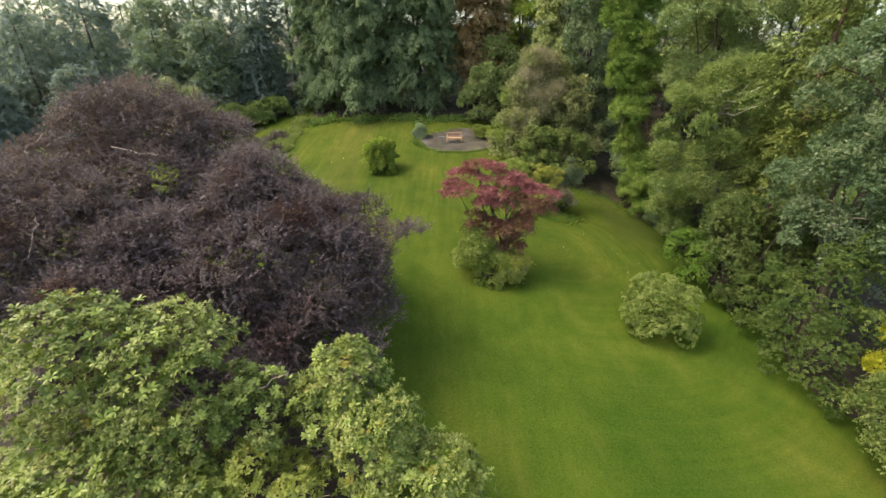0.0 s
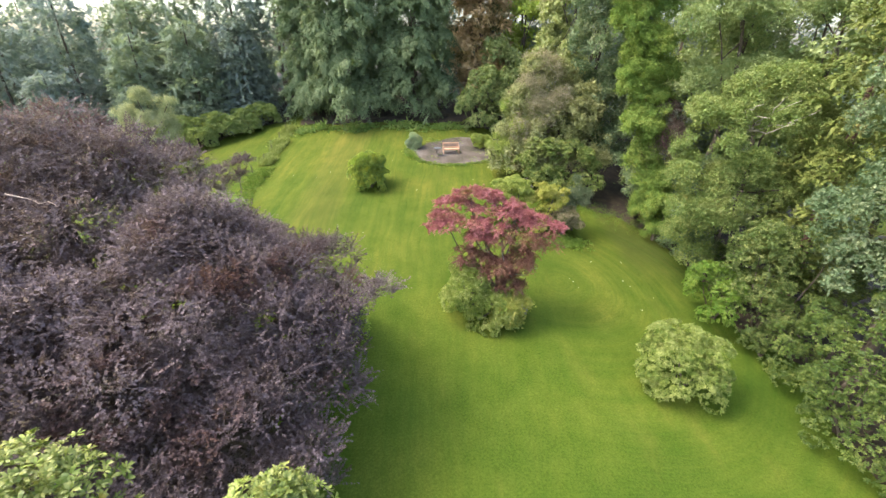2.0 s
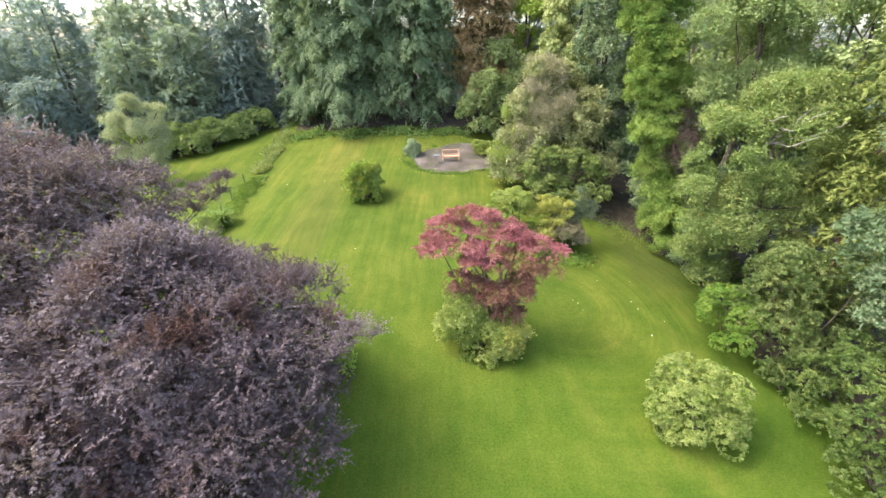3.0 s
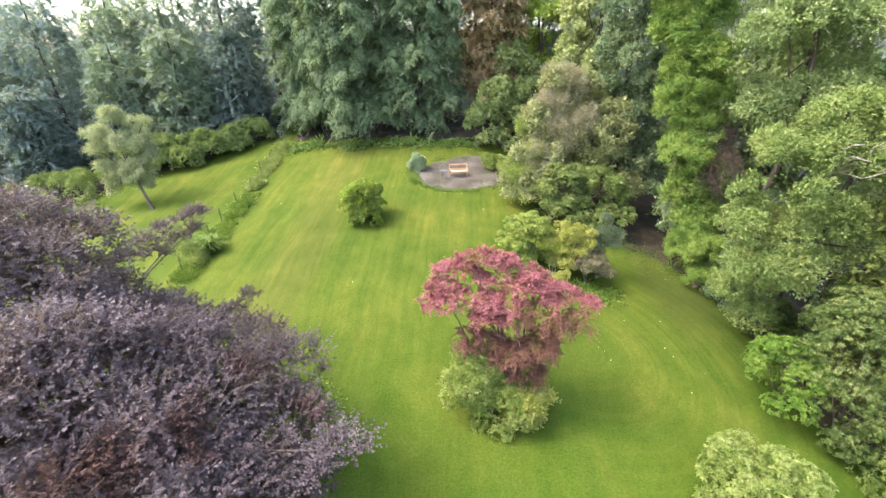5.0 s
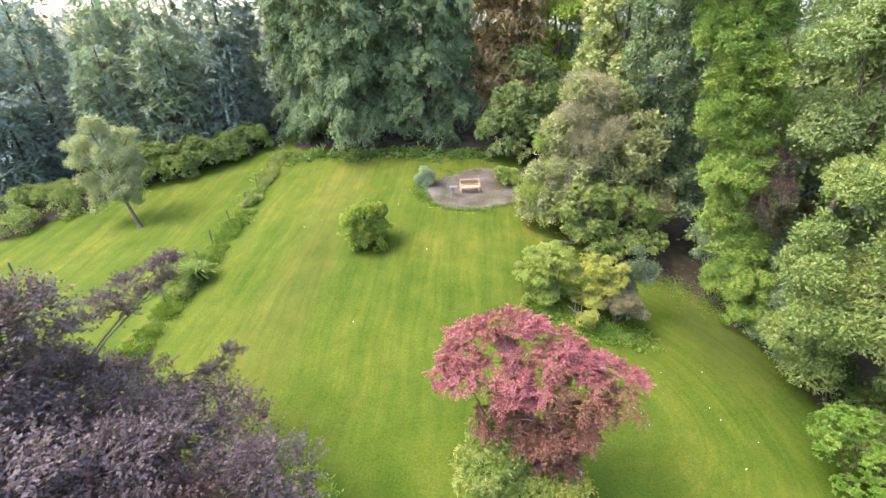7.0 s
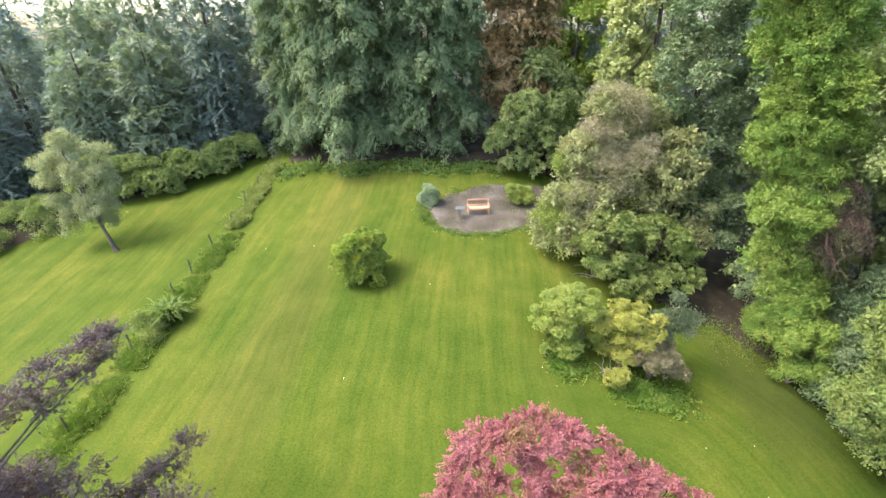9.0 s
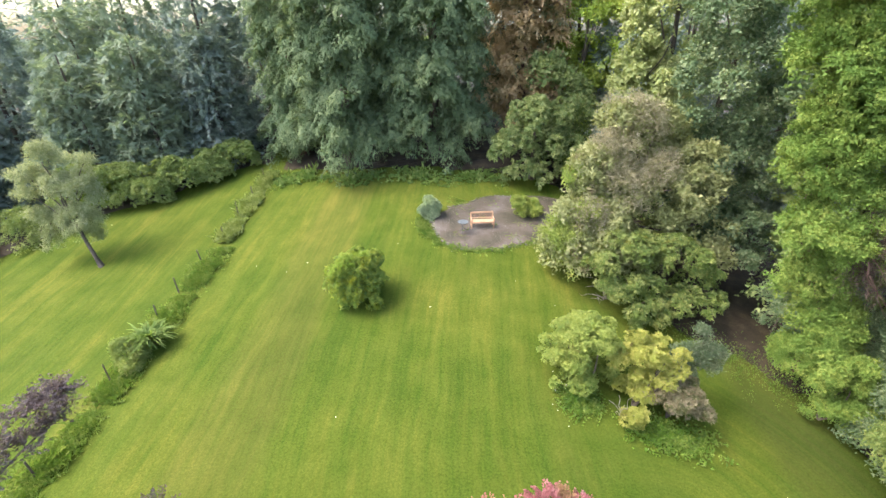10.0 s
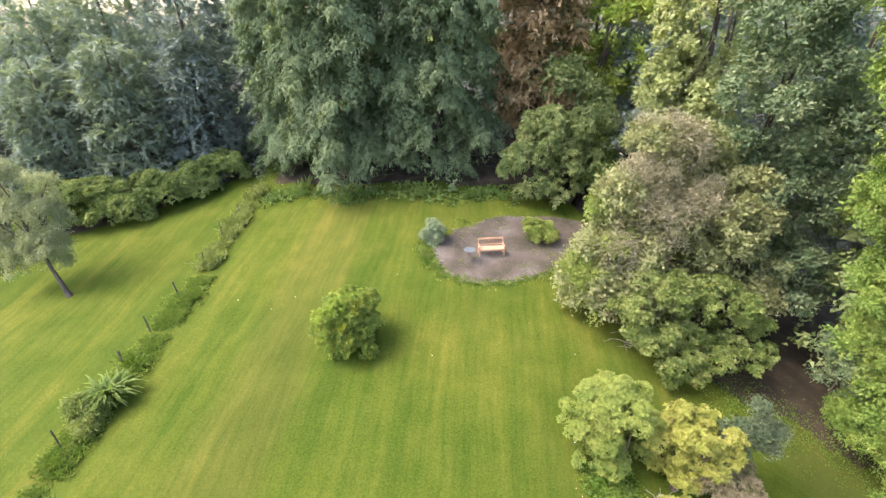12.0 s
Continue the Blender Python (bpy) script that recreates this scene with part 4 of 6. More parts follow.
lone_bush, rng = shrub(35, "rhododendron", "rounded glossy bush with yellow tips alone on the lawn", "shrub", (-5.1, 35.3),
      cushion(35, -5.15, 35.3, 3.9, 1.25, 1.2, 1.5, 26, 0.55) + [(-5.15, 35.3, 3.9, 1.2, 1.15, 1.35), (-5.1, 35.1, 3.3, 1.25, 1.15, 1.0)], 2100, L_MID, "whorl", per=1.6, size=0.32, leaves=8, length=0.15, width=0.06, spread=(35, 85), shell=0.16, ragged=0.9)
crown(rng, "young_growth", lone_bush, cushion(36, -5.3, 35.4, 4.5, 1.2, 1.15, 1.15, 16, 0.38), 520, L_LIME, "whorl", label="yellow-green young leaves", per=1.3, size=0.3, leaves=7, length=0.14, width=0.06, spread=(30, 75))
shrub(36, "rhododendron", "small pale green rhododendron beside a gravel patio", "shrub", (-2.2, 43.2), cushion(37, -2.25, 43.2, 4.75, 0.65, 0.6, 0.75, 12, 0.36) + [(-2.25, 43.2, 4.6, 0.6, 0.55, 0.6)], 430, L_TEALPALE, "whorl", per=1.5, size=0.22, leaves=8, length=0.19, width=0.08, stem=0.03)
shrub(37, "rhododendron", "small bright green rhododendron on a gravel patio", "shrub", (4.0, 44.2), cushion(38, 4.15, 44.2, 4.75, 0.95, 0.75, 0.75, 16, 0.38) + [(3.9, 44.2, 4.6, 0.65, 0.6, 0.6), (4.5, 44.3, 4.6, 0.6, 0.6, 0.6)], 560, L_LIME2, "whorl", per=1.5, size=0.22, leaves=8, length=0.19, width=0.08, stem=0.03)

# ---- island of mixed shrubs and the greying tree group ----
AZ = dict(per=1.5, size=0.24, ragged=1.6, shell=0.22, leaves=7, length=0.12, width=0.055, spread=(40, 88), flat=0.65)
SC = dict(per=1.1, size=0.42, ragged=1.5, shell=0.22, leaves=13, ball=0.16, length=0.14, width=0.075)
shrub(41, "azalea", "light green spreading azalea", "shrub", (5.7, 30.9), cushion(41, 5.4, 31.6, 3.45, 1.5, 1.2, 1.45, 28, 0.55) + cushion(410, 4.8, 31.0, 2.8, 0.9, 0.8, 0.8, 8, 0.45) + cushion(411, 5.5, 31.1, 2.2, 1.3, 1.0, 0.6, 11, 0.5), 3500, L_LIME2, "whorl", **AZ)
az, rng = shrub(42, "azalea", "yellowing azalea with bare grey twigs", "shrub", (7.5, 30.3), cushion(42, 7.8, 30.8, 3.4, 1.15, 1.1, 1.55, 26, 0.45) + cushion(420, 7.7, 30.4, 2.0, 1.0, 0.9, 0.8, 12, 0.42) + [(7.0, 29.4, 1.6, 0.5, 0.45, 0.4), (6.8, 29.2, 2.0, 0.4, 0.4, 0.3), (7.3, 29.3, 2.1, 0.4, 0.35, 0.3)], 2900, L_YELLOW, "whorl", **AZ)
stems(rng, az, (7.0, 30.0, 1.6), [(6.3, 29.2, 3.2), (6.5, 29.0, 2.9), (6.8, 29.1, 3.3), (6.1, 29.5, 2.6), (6.9, 29.0, 2.4), (6.3, 29.0, 2.4)], 0.025, 0.007, BARK_PALE, "bare_twig", wander=0.15)
shrub(43, "azalea", "pinkish brown azalea going over", "shrub", (8.8, 30.0), cushion(43, 8.9, 29.9, 2.3, 1.0, 0.8, 0.95, 24, 0.32), 950, L_PINK, "whorl", **dict(AZ, size=0.2, length=0.14))
shrub(44, "shrub", "upright blue-green shrub with loose branches", "shrub", (9.8, 30.8), [(9.3, 30.8, 2.7, 0.5, 0.5, 0.9), (9.6, 31.0, 3.6, 0.35, 0.35, 0.6), (9.1, 30.9, 3.9, 0.28, 0.28, 0.5), (10.0, 31.0, 4.1, 0.24, 0.24, 0.5), (10.3, 30.9, 3.4, 0.36, 0.3, 0.28), (9.7, 31.1, 4.7, 0.15, 0.15, 0.4), (10.5, 31.0, 3.9, 0.2, 0.2, 0.2)], 620, L_TEAL, "scatter", per=1.6, size=0.2, leaves=10, ball=0.12, length=0.15, width=0.055, ragged=1.0)
grey, rng = tree(45, "rhododendron_tree", "large greying rhododendron with browned tips", (8.8, 39.2), (9.4, 40.4, 9.5), 0.22,
     [(7.8, 39.0, 5.8, 2.6, 2.4, 2.8), (10.4, 39.2, 6.6, 2.7, 2.4, 3.2), (9.8, 40.4, 9.6, 2.0, 1.9, 2.4), (6.4, 38.0, 4.8, 1.4, 1.5, 1.8), (12.4, 38.4, 5.4, 2.0, 1.8, 3.0), (8.4, 37.6, 4.7, 1.7, 1.3, 1.7), (6.2, 38.6, 7.6, 1.2, 1.1, 1.8), (7.0, 38.8, 9.4, 1.2, 1.0, 1.3), (8.0, 39.4, 11.2, 1.2, 1.1, 1.4), (9.4, 39.6, 11.2, 1.1, 1.0, 1.2), (5.3, 38.2, 4.6, 0.9, 1.0, 1.4), (11.6, 39.2, 8.4, 1.6, 1.4, 2.0)], 5200, L_GREY, "scatter", per=1.8, size=0.5, leaves=11, ball=0.18, length=0.19, width=0.13, shape="scale", category="shrub")
stems(rng, grey, (9.4, 39.6, 6.5), [(8.2, 38.6, 10.6), (9.4, 38.9, 11.2), (10.4, 38.8, 10.4), (7.4, 38.0, 8.4), (8.6, 37.4, 7.4), (9.9, 37.2, 8.0), (10.9, 37.6, 8.8)], 0.035, 0.008, TWIG, "bare_branch", wander=0.12)
crown(rng, "browned_top", grey, [(8.6, 39.0, 10.4, 1.6, 1.1, 1.8), (8.2, 38.2, 8.2, 1.8, 1.0, 1.5), (7.2, 38.4, 9.8, 1.0, 0.8, 1.2), (7.8, 39.0, 12.0, 0.8, 0.7, 0.9), (9.8, 38.2, 8.8, 1.1, 0.9, 1.4), (6.9, 37.6, 6.6, 1.1, 0.7, 1.2)], 1350, L_TAN, "scatter", label="browned and half-bare top", per=1.6, size=0.45, shell=0.2, leaves=9, ball=0.2, length=0.2, width=0.05)
crown(rng, "yellow_side", grey, [(5.8, 37.9, 4.6, 1.3, 1.2, 1.8), (6.5, 38.0, 6.4, 1.2, 1.0, 1.4), (7.4, 37.6, 5.4, 1.2, 0.9, 1.4), (5.0, 38.0, 5.2, 0.8, 0.8, 1.2), (6.0, 38.6, 8.4, 0.8, 0.8, 1.0)], 1000, L_LIME2, "scatter", label="yellowing side shoots", **SC)
for i, (x, y, zz, a) in enumerate([(9.0, 47.6, 6.0, 2.0), (11.6, 46.8, 6.4, 2.2), (8.6, 51.0, 7.6, 2.4), (13.8, 44.2, 5.4, 2.2), (12.2, 49.5, 9.0, 2.6)]):
    shrub(400 + i, "laurel", "dark evergreen bush behind other shrubs", "shrub", (x, y), [(x, y, zz, a, a * 0.8, a), (x + 0.6, y - 0.5, zz - 1.4, a * 0.8, a * 0.7, a * 0.8)], 500, L_DARK, "scatter", per=1.5, size=0.55, leaves=10, ball=0.18, length=0.22, width=0.12, group="bushes behind")
edge_laurel, rng = shrub(46, "laurel", "green laurel with glossy leaves", "shrub", (9.5, 36.6), [(8.4, 36.4, 4.8, 1.9, 1.5, 1.8), (10.8, 36.6, 4.6, 2.0, 1.5, 1.9), (12.4, 36.4, 3.6, 1.4, 1.3, 1.7), (7.7, 36.4, 4.6, 1.1, 1.0, 1.0), (9.6, 35.6, 3.2, 1.7, 1.1, 1.4), (11.6, 35.6, 2.8, 1.4, 1.1, 1.2), (8.4, 35.3, 3.5, 0.9, 0.8, 1.1), (9.4, 35.0, 2.7, 1.1, 0.9, 1.1), (7.6, 35.7, 3.9, 0.6, 0.6, 0.8)], 2400, L_GLOSSY, "whorl", per=1.6, size=0.5, leaves=8, length=0.18, width=0.085, shell=0.14)
stems(rng, edge_laurel, (8.0, 36.6, 2.6), [(6.9, 36.0, 3.0), (6.6, 36.3, 3.5), (7.0, 35.8, 3.5), (7.3, 35.7, 2.9), (6.7, 36.4, 4.0), (7.5, 35.6, 3.3), (6.4, 36.4, 3.0)], 0.022, 0.006, BARK_PALE, "bare_twig", wander=0.15)
tree(47, "holly_tree", "tall dark holly with small leaves", (13.6, 40.5), (13.6, 40.8, 16), 0.25, [(13.2, 40.4, 13.0, 2.2, 2.1, 3.3), (13.8, 40.0, 8.5, 2.5, 2.1, 3.4), (14.8, 38.8, 5.0, 2.0, 1.8, 2.4), (12.4, 41, 16.5, 1.9, 1.9, 2.8), (15.6, 39.6, 10.5, 1.8, 1.8, 3.0)], 4200, L_OAK, "scatter", per=1.7, size=0.55, leaves=12, ball=0.18, length=0.17, width=0.13, shape="scale")
tree(48, "lime_tree", "tall lime green broadleaf tree", (11.8, 46), (11.8, 46, 20), 0.3, [(11.4, 45.2, 16.5, 2.4, 2.0, 3.2), (11.0, 44.8, 12.4, 2.0, 1.9, 2.6), (12.0, 46, 20.5, 2.2, 2.2, 3.0), (12.8, 44.8, 9.8, 1.6, 1.6, 2.2)], 3000, L_PALELIME, "scatter", per=1.7, size=0.55, leaves=11, ball=0.19, length=0.22, width=0.17, shape="scale")
tree(49, "rhododendron_tree", "dense rounded rhododendron tree at the lawn's edge", (5.1, 49.2), (5.1, 49.4, 9.5), 0.2, [(5.0, 49.0, 8.8, 2.6, 2.2, 2.5), (3.8, 48.5, 7.0, 1.9, 1.6, 2.0), (6.6, 48.7, 7.0, 2.2, 1.8, 2.2), (4.4, 48.0, 5.9, 1.6, 1.2, 1.3), (6.4, 48.2, 5.8, 1.6, 1.2, 1.2), (4.2, 49.2, 10.4, 1.1, 1.1, 1.0)], 1900, L_RTREE, "whorl", per=1.6, size=0.55, leaves=8, length=0.26, width=0.115, category="shrub", shell=0.14)

# ---- conifers and trees on the far side ----
CYP = dict(style=fronds, leaves=75, twig=1.35, length=0.15, width=0.08, droop=0.75, jit=0.28, broad=0.34, sub=(3, 0.5, 0.8), trunk=0.4, top=0.55, thick=0.25, drop=0.42, tiers=14, around=9, group="far cypresses")
conifer_tree(51, "cypress_tree", "huge dark green cypress with drooping sprays", (-9.8, 51.2), 27, 4.9, 2400, L_CYPRESS, BARK, skirt=0.095, fill=4200, **CYP)
conifer_tree(52, "cypress_tree", "huge dark green cypress with low sweeping boughs", (-2.8, 52.4), 28, 4.8, 2400, L_CYPRESS, BARK, skirt=0.085, fill=4200, **CYP)
conifer_tree(50, "cypress_tree", "dark green cypress beside a fence corner", (-14.6, 53.0), 26, 2.7, 1500, L_CYPRESS, BARK_RED, skirt=0.04, fill=2600, **CYP)
conifer_tree(53, "brown_conifer", "conifer with rusty brown foliage", (4.4, 55.8), 27, 3.7, 8500, L_BROWN, BARK_RED, trunk=0.5, fill=3000, skirt=0.08, top=0.75, thick=0.36, tiers=13, around=8, sub=(5, 0.6, 0.7), leaves=18, twig=0.6, length=0.17, width=0.1, droop=0.35, lift=-0.1, level=0.3)
gold, rng = tree(54, "golden_cypress", "tall yellow-green cypress with layered sprays", (16.4, 34.0), (12.2, 35.0, 20), 0.3,
    [(16.8 - 0.25 * z + 0.4 * math.sin(z * 2.1), 32.9 + 0.06 * z + 0.4 * math.sin(z * 1.3), z, 1.0 + 0.035 * z + 0.2 * math.sin(z * 1.7), 1.25 + 0.03 * z, 1.3) for z in np.arange(2.0, 20.5, 1.25)] + [(15.5, 32.6, 2.6, 1.0, 0.9, 1.2), (15.1, 33.4, 11.6, 1.1, 1.0, 0.8), (15.6, 33.2, 11.2, 0.9, 0.9, 0.7), (14.6, 33.8, 13.4, 1.2, 1.0, 0.9), (14.4, 34.0, 15.2, 1.1, 1.0, 1.0)],
    12500, L_CONIFER, "scatter", shape="scale", bark=BARK_RED, limbs=4, per=3.4, size=0.34, flat=0.55, shell=0.2, ragged=0.9, leaves=18, ball=0.12, length=0.1, width=0.06, out=0.9)
crown(rng, "inner_foliage", gold, [(16.8 - 0.25 * z + 0.4 * math.sin(z * 2.1), 33.1 + 0.06 * z + 0.4 * math.sin(z * 1.3), z, 0.8 + 0.03 * z, 1.0 + 0.03 * z, 1.1) for z in np.arange(2.0, 20.5, 1.25)], 2300, L_CONIFER, "scatter", shape="scale", per=2.0, size=0.4, shell=0.3, leaves=10, ball=0.2, length=0.2, width=0.12)
crown(rng, "dead_bough", gold, [(15.6, 32.3, 9.2, 1.1, 0.5, 1.0), (15.9, 32.0, 8.0, 0.8, 0.4, 0.8), (15.3, 32.2, 7.2, 0.5, 0.4, 0.7)], 420, L_DEAD, "spray", label="dead brown hanging boughs", leaves=10, twig=0.8, length=0.22, width=0.03, droop=0.9, lift=-0.4, level=0.3, size=0.4)
stems(rng, gold, (15.2, 32.0, 8.0), [(16.0, 30.8, 6.2), (15.8, 30.8, 7.0), (16.2, 31.2, 5.8), (16.1, 31.2, 8.4)], 0.022, 0.007, BARK_RED, "dead_branch", wander=0.1)
shrub(55, "golden_shrub", "bright lime green conifer bush at a tree's foot", "shrub", (15.8, 31.1), [(15.8, 31.3, 2.2, 1.1, 1.0, 1.7), (15.9, 31.9, 3.6, 0.9, 0.8, 1.3), (16.7, 31.2, 2.0, 1.0, 0.9, 1.4), (15.9, 30.8, 1.2, 1.0, 0.8, 0.9), (16.8, 30.6, 1.1, 0.9, 0.8, 0.8)], 2600, L_CONIFER, "scatter", shape="scale", leaves=18, ball=0.11, length=0.1, width=0.06, out=0.9, size=0.3, per=1.8, ragged=0.9)
shrub(56, "laurel", "dark bluish evergreen bush by a path", "shrub", (15.8, 34.6), [(15.4, 34.2, 3.4, 1.3, 1.2, 2.2), (16.8, 34.4, 3.0, 1.6, 1.4, 2.2), (17.6, 32.2, 2.4, 1.5, 1.1, 2.2), (18.6, 31.6, 4.0, 1.4, 1.1, 2.0)], 1900, L_OAK, "scatter", **SC)

ash, rng = tree(61, "ash_tree", "light green broadleaf tree with dead bare twigs", (18.4, 28.2), (17.4, 27.4, 12), 0.2,
     [(15.2, 26.4, 8.8, 2.0, 2.0, 2.3), (17.8, 26.6, 9.6, 2.5, 2.2, 2.4), (14.9, 26.2, 5.2, 1.8, 1.8, 2.3), (17.2, 25.6, 5.6, 2.3, 1.9, 2.6), (16.6, 27.4, 2.2, 2.0, 1.6, 2.2), (19.8, 25.6, 7.0, 2.2, 2.0, 3.2)], 4300, L_ASH, "scatter", per=1.3, size=0.7, leaves=12, ball=0.15, length=0.165, width=0.085)
stems(rng, ash, (16.8, 26.2, 9.0), [(15.8, 24.2, 10.6), (16.6, 24.0, 11.0), (16.2, 24.1, 10.0), (17.4, 24.1, 10.8), (17.3, 23.9, 9.8), (18.3, 24.0, 10.4)], 0.04, 0.012, BARK_PALE, "bare_branch", wander=0.13)
tree(62, "ash_tree", "tall light green broadleaf tree behind others", (19.0, 33.0), (18.6, 32.6, 17), 0.24, [(17.2, 31.6, 14.0, 2.8, 2.6, 2.6), (20.5, 32, 14.5, 3.0, 2.8, 3.0), (18.5, 32, 18.5, 3.2, 3, 3), (20, 31, 9.8, 2.8, 2.4, 2.8), (17.6, 32, 10.4, 2.0, 2.0, 2.0)], 4200, L_ASH2, "scatter", per=1.3, size=0.8, leaves=11, ball=0.17, length=0.19, width=0.10)
conifer_tree(63, "olive_conifer", "olive green conifer with browning inner boughs", (20.3, 24.0), 20, 2.7, 6500, L_OLIVE, BARK_RED, trunk=0.35, skirt=0.05, top=0.6, thick=0.3, tiers=16, around=8, sub=(5, 0.5, 0.5), leaves=20, twig=0.45, length=0.12, width=0.065, droop=0.3, lift=0.0, level=0.7)
oak, rng = tree(64, "oak_tree", "bluish green broadleaf tree with bare lower branches", (20.5, 18.8), (20.2, 18.8, 13), 0.35, [(18.8, 19.0, 11.0, 2.6, 2.6, 3.0), (18.6, 18.8, 7.0, 2.3, 2.2, 2.4), (21.5, 18, 9.5, 2.8, 3, 4), (19.8, 15.5, 10.5, 2.6, 2.6, 3.0), (20.6, 15.2, 6.4, 2.2, 2.2, 2.6), (18.4, 18.6, 4.2, 1.8, 1.8, 1.8)], 4400, L_OAK, "scatter", per=1.8, size=0.5, leaves=9, ball=0.17, length=0.21, width=0.12)
stems(rng, oak, (19.6, 18.6, 5.0), [(17.0, 17.4, 6.6), (17.4, 17.2, 5.4), (18.4, 16.6, 6.0), (18.0, 16.8, 4.8)], 0.045, 0.012, TWIG, "bare_branch", wander=0.1)
LA = dict(per=1.9, size=0.45, leaves=8, length=0.12, width=0.062, spread=(35, 88), shell=0.16)
shrub(65, "laurel", "bright green laurel at the lawn's edge", "shrub", (15.8, 22.8), [(15.0, 22.8, 1.2, 1.4, 1.4, 1.7), (15.6, 21.8, 0.8, 1.3, 1.1, 1.5)], 1150, L_LAUREL, "whorl", **LA)
shrub(66, "laurel", "dark green laurel with pale-backed leaves", "shrub", (17.2, 21.4), [(16.6, 21.8, 3.0, 1.8, 1.6, 2.4), (18.4, 20.8, 3.4, 1.9, 1.7, 2.8), (16.6, 20.8, 1.0, 1.4, 1.2, 1.6), (17.6, 23.4, 3.0, 1.8, 1.6, 2.2)], 3200, L_DARK2, "whorl", **LA)
shrub(67, "laurel", "dense dark green evergreen shrub", "shrub", (17.4, 15.8), [(16.7, 16.2, 0.8, 1.5, 1.5, 1.9), (18.2, 16.6, 2.2, 1.9, 1.7, 2.5), (17.0, 14.4, -0.4, 1.35, 1.2, 1.5), (18.4, 15.4, 0.8, 1.5, 1.3, 2.0), (17.2, 18.2, 1.4, 1.5, 1.4, 1.9), (19.8, 17.0, 3.2, 1.8, 1.6, 2.2), (21.2, 19.6, 2.8, 1.8, 1.5, 2.4), (16.1, 15.4, -0.7, 1.0, 1.2, 0.9), (16.7, 13.6, -1.2, 1.0, 0.9, 0.8), (16.5, 17.3, -0.5, 1.0, 1.1, 1.0), (17.5, 19.3, -0.4, 1.2, 1.1, 1.3)], 5000, L_DARK, "whorl", **LA)
shrub(68, "golden_shrub", "bright yellow-leaved shrub among dark laurels", "shrub", (19.2, 13.6), [(18.8, 13.2, 0.8, 0.9, 0.9, 1.9), (19.6, 13.8, 2.0, 1.0, 1.0, 1.5)], 900, L_GOLD, "scatter", per=1.5, size=0.4, leaves=10, ball=0.13, length=0.13, width=0.075)
shrub(69, "laurel", "light green dense shrub at the lawn's edge", "shrub", (18.0, 11.2), [(17.5, 11.6, -0.3, 1.5, 1.4, 1.8), (17.2, 9.6, -0.5, 1.6, 1.5, 1.7), (18.8, 10.6, 1.0, 1.5, 1.8, 2.0), (17.2, 7.4, -0.4, 1.6, 1.6, 1.8)], 2600, L_GLOSSY, "scatter", per=1.5, size=0.42, leaves=11, ball=0.12, length=0.14, width=0.08)
shrub(60, "laurel", "dark grey-green shrub by a path", "shrub", (17.2, 29.6), [(17.0, 29.4, 0.9, 1.0, 1.2, 1.1), (17.6, 28.4, 0.9, 1.3, 1.2, 1.2), (17.2, 30.2, 2.0, 1.2, 1.0, 1.6), (18.6, 29.6, 2.6, 1.4, 1.2, 1.9), (16.9, 28.0, 1.2, 1.1, 1.0, 1.4)], 1500, L_OAK, "scatter", **SC)
shrub(58, "laurel", "low green bush filling the edge under trees", "shrub", (17.6, 26.4), [(17.3, 26.6, 0.1, 1.2, 1.2, 1.0), (18.3, 25.4, 0.2, 1.3, 1.1, 1.1), (18.6, 28.0, 0.4, 1.2, 1.2, 1.1), (19.4, 25.4, 0.8, 1.5, 1.3, 1.7), (19.8, 23.4, 0.6, 1.4, 1.3, 1.6)], 2000, L_DARK, "whorl", **LA)
shrub(57, "laurel", "pale-leaved low laurel at the lawn's edge", "shrub", (16.9, 20.3), [(16.6, 20.6, -0.5, 0.9, 0.8, 0.8), (17.6, 20.4, -0.1, 1.2, 1.0, 1.2)], 520, L_DARK2, "whorl", **LA)
shrub(59, "shrub", "low yellow-green bush below a copper beech", "shrub", (-4.0, 19.0), [(-4.1, 19.0, 1.9, 1.2, 1.1, 1.3), (-3.4, 18.5, 1.4, 1.0, 0.9, 1.0), (-4.4, 19.8, 1.6, 0.9, 0.8, 0.9)], 900, L_LIME, "scatter", per=1.6, size=0.4, shell=0.18, leaves=11, ball=0.15, length=0.14, width=0.065)

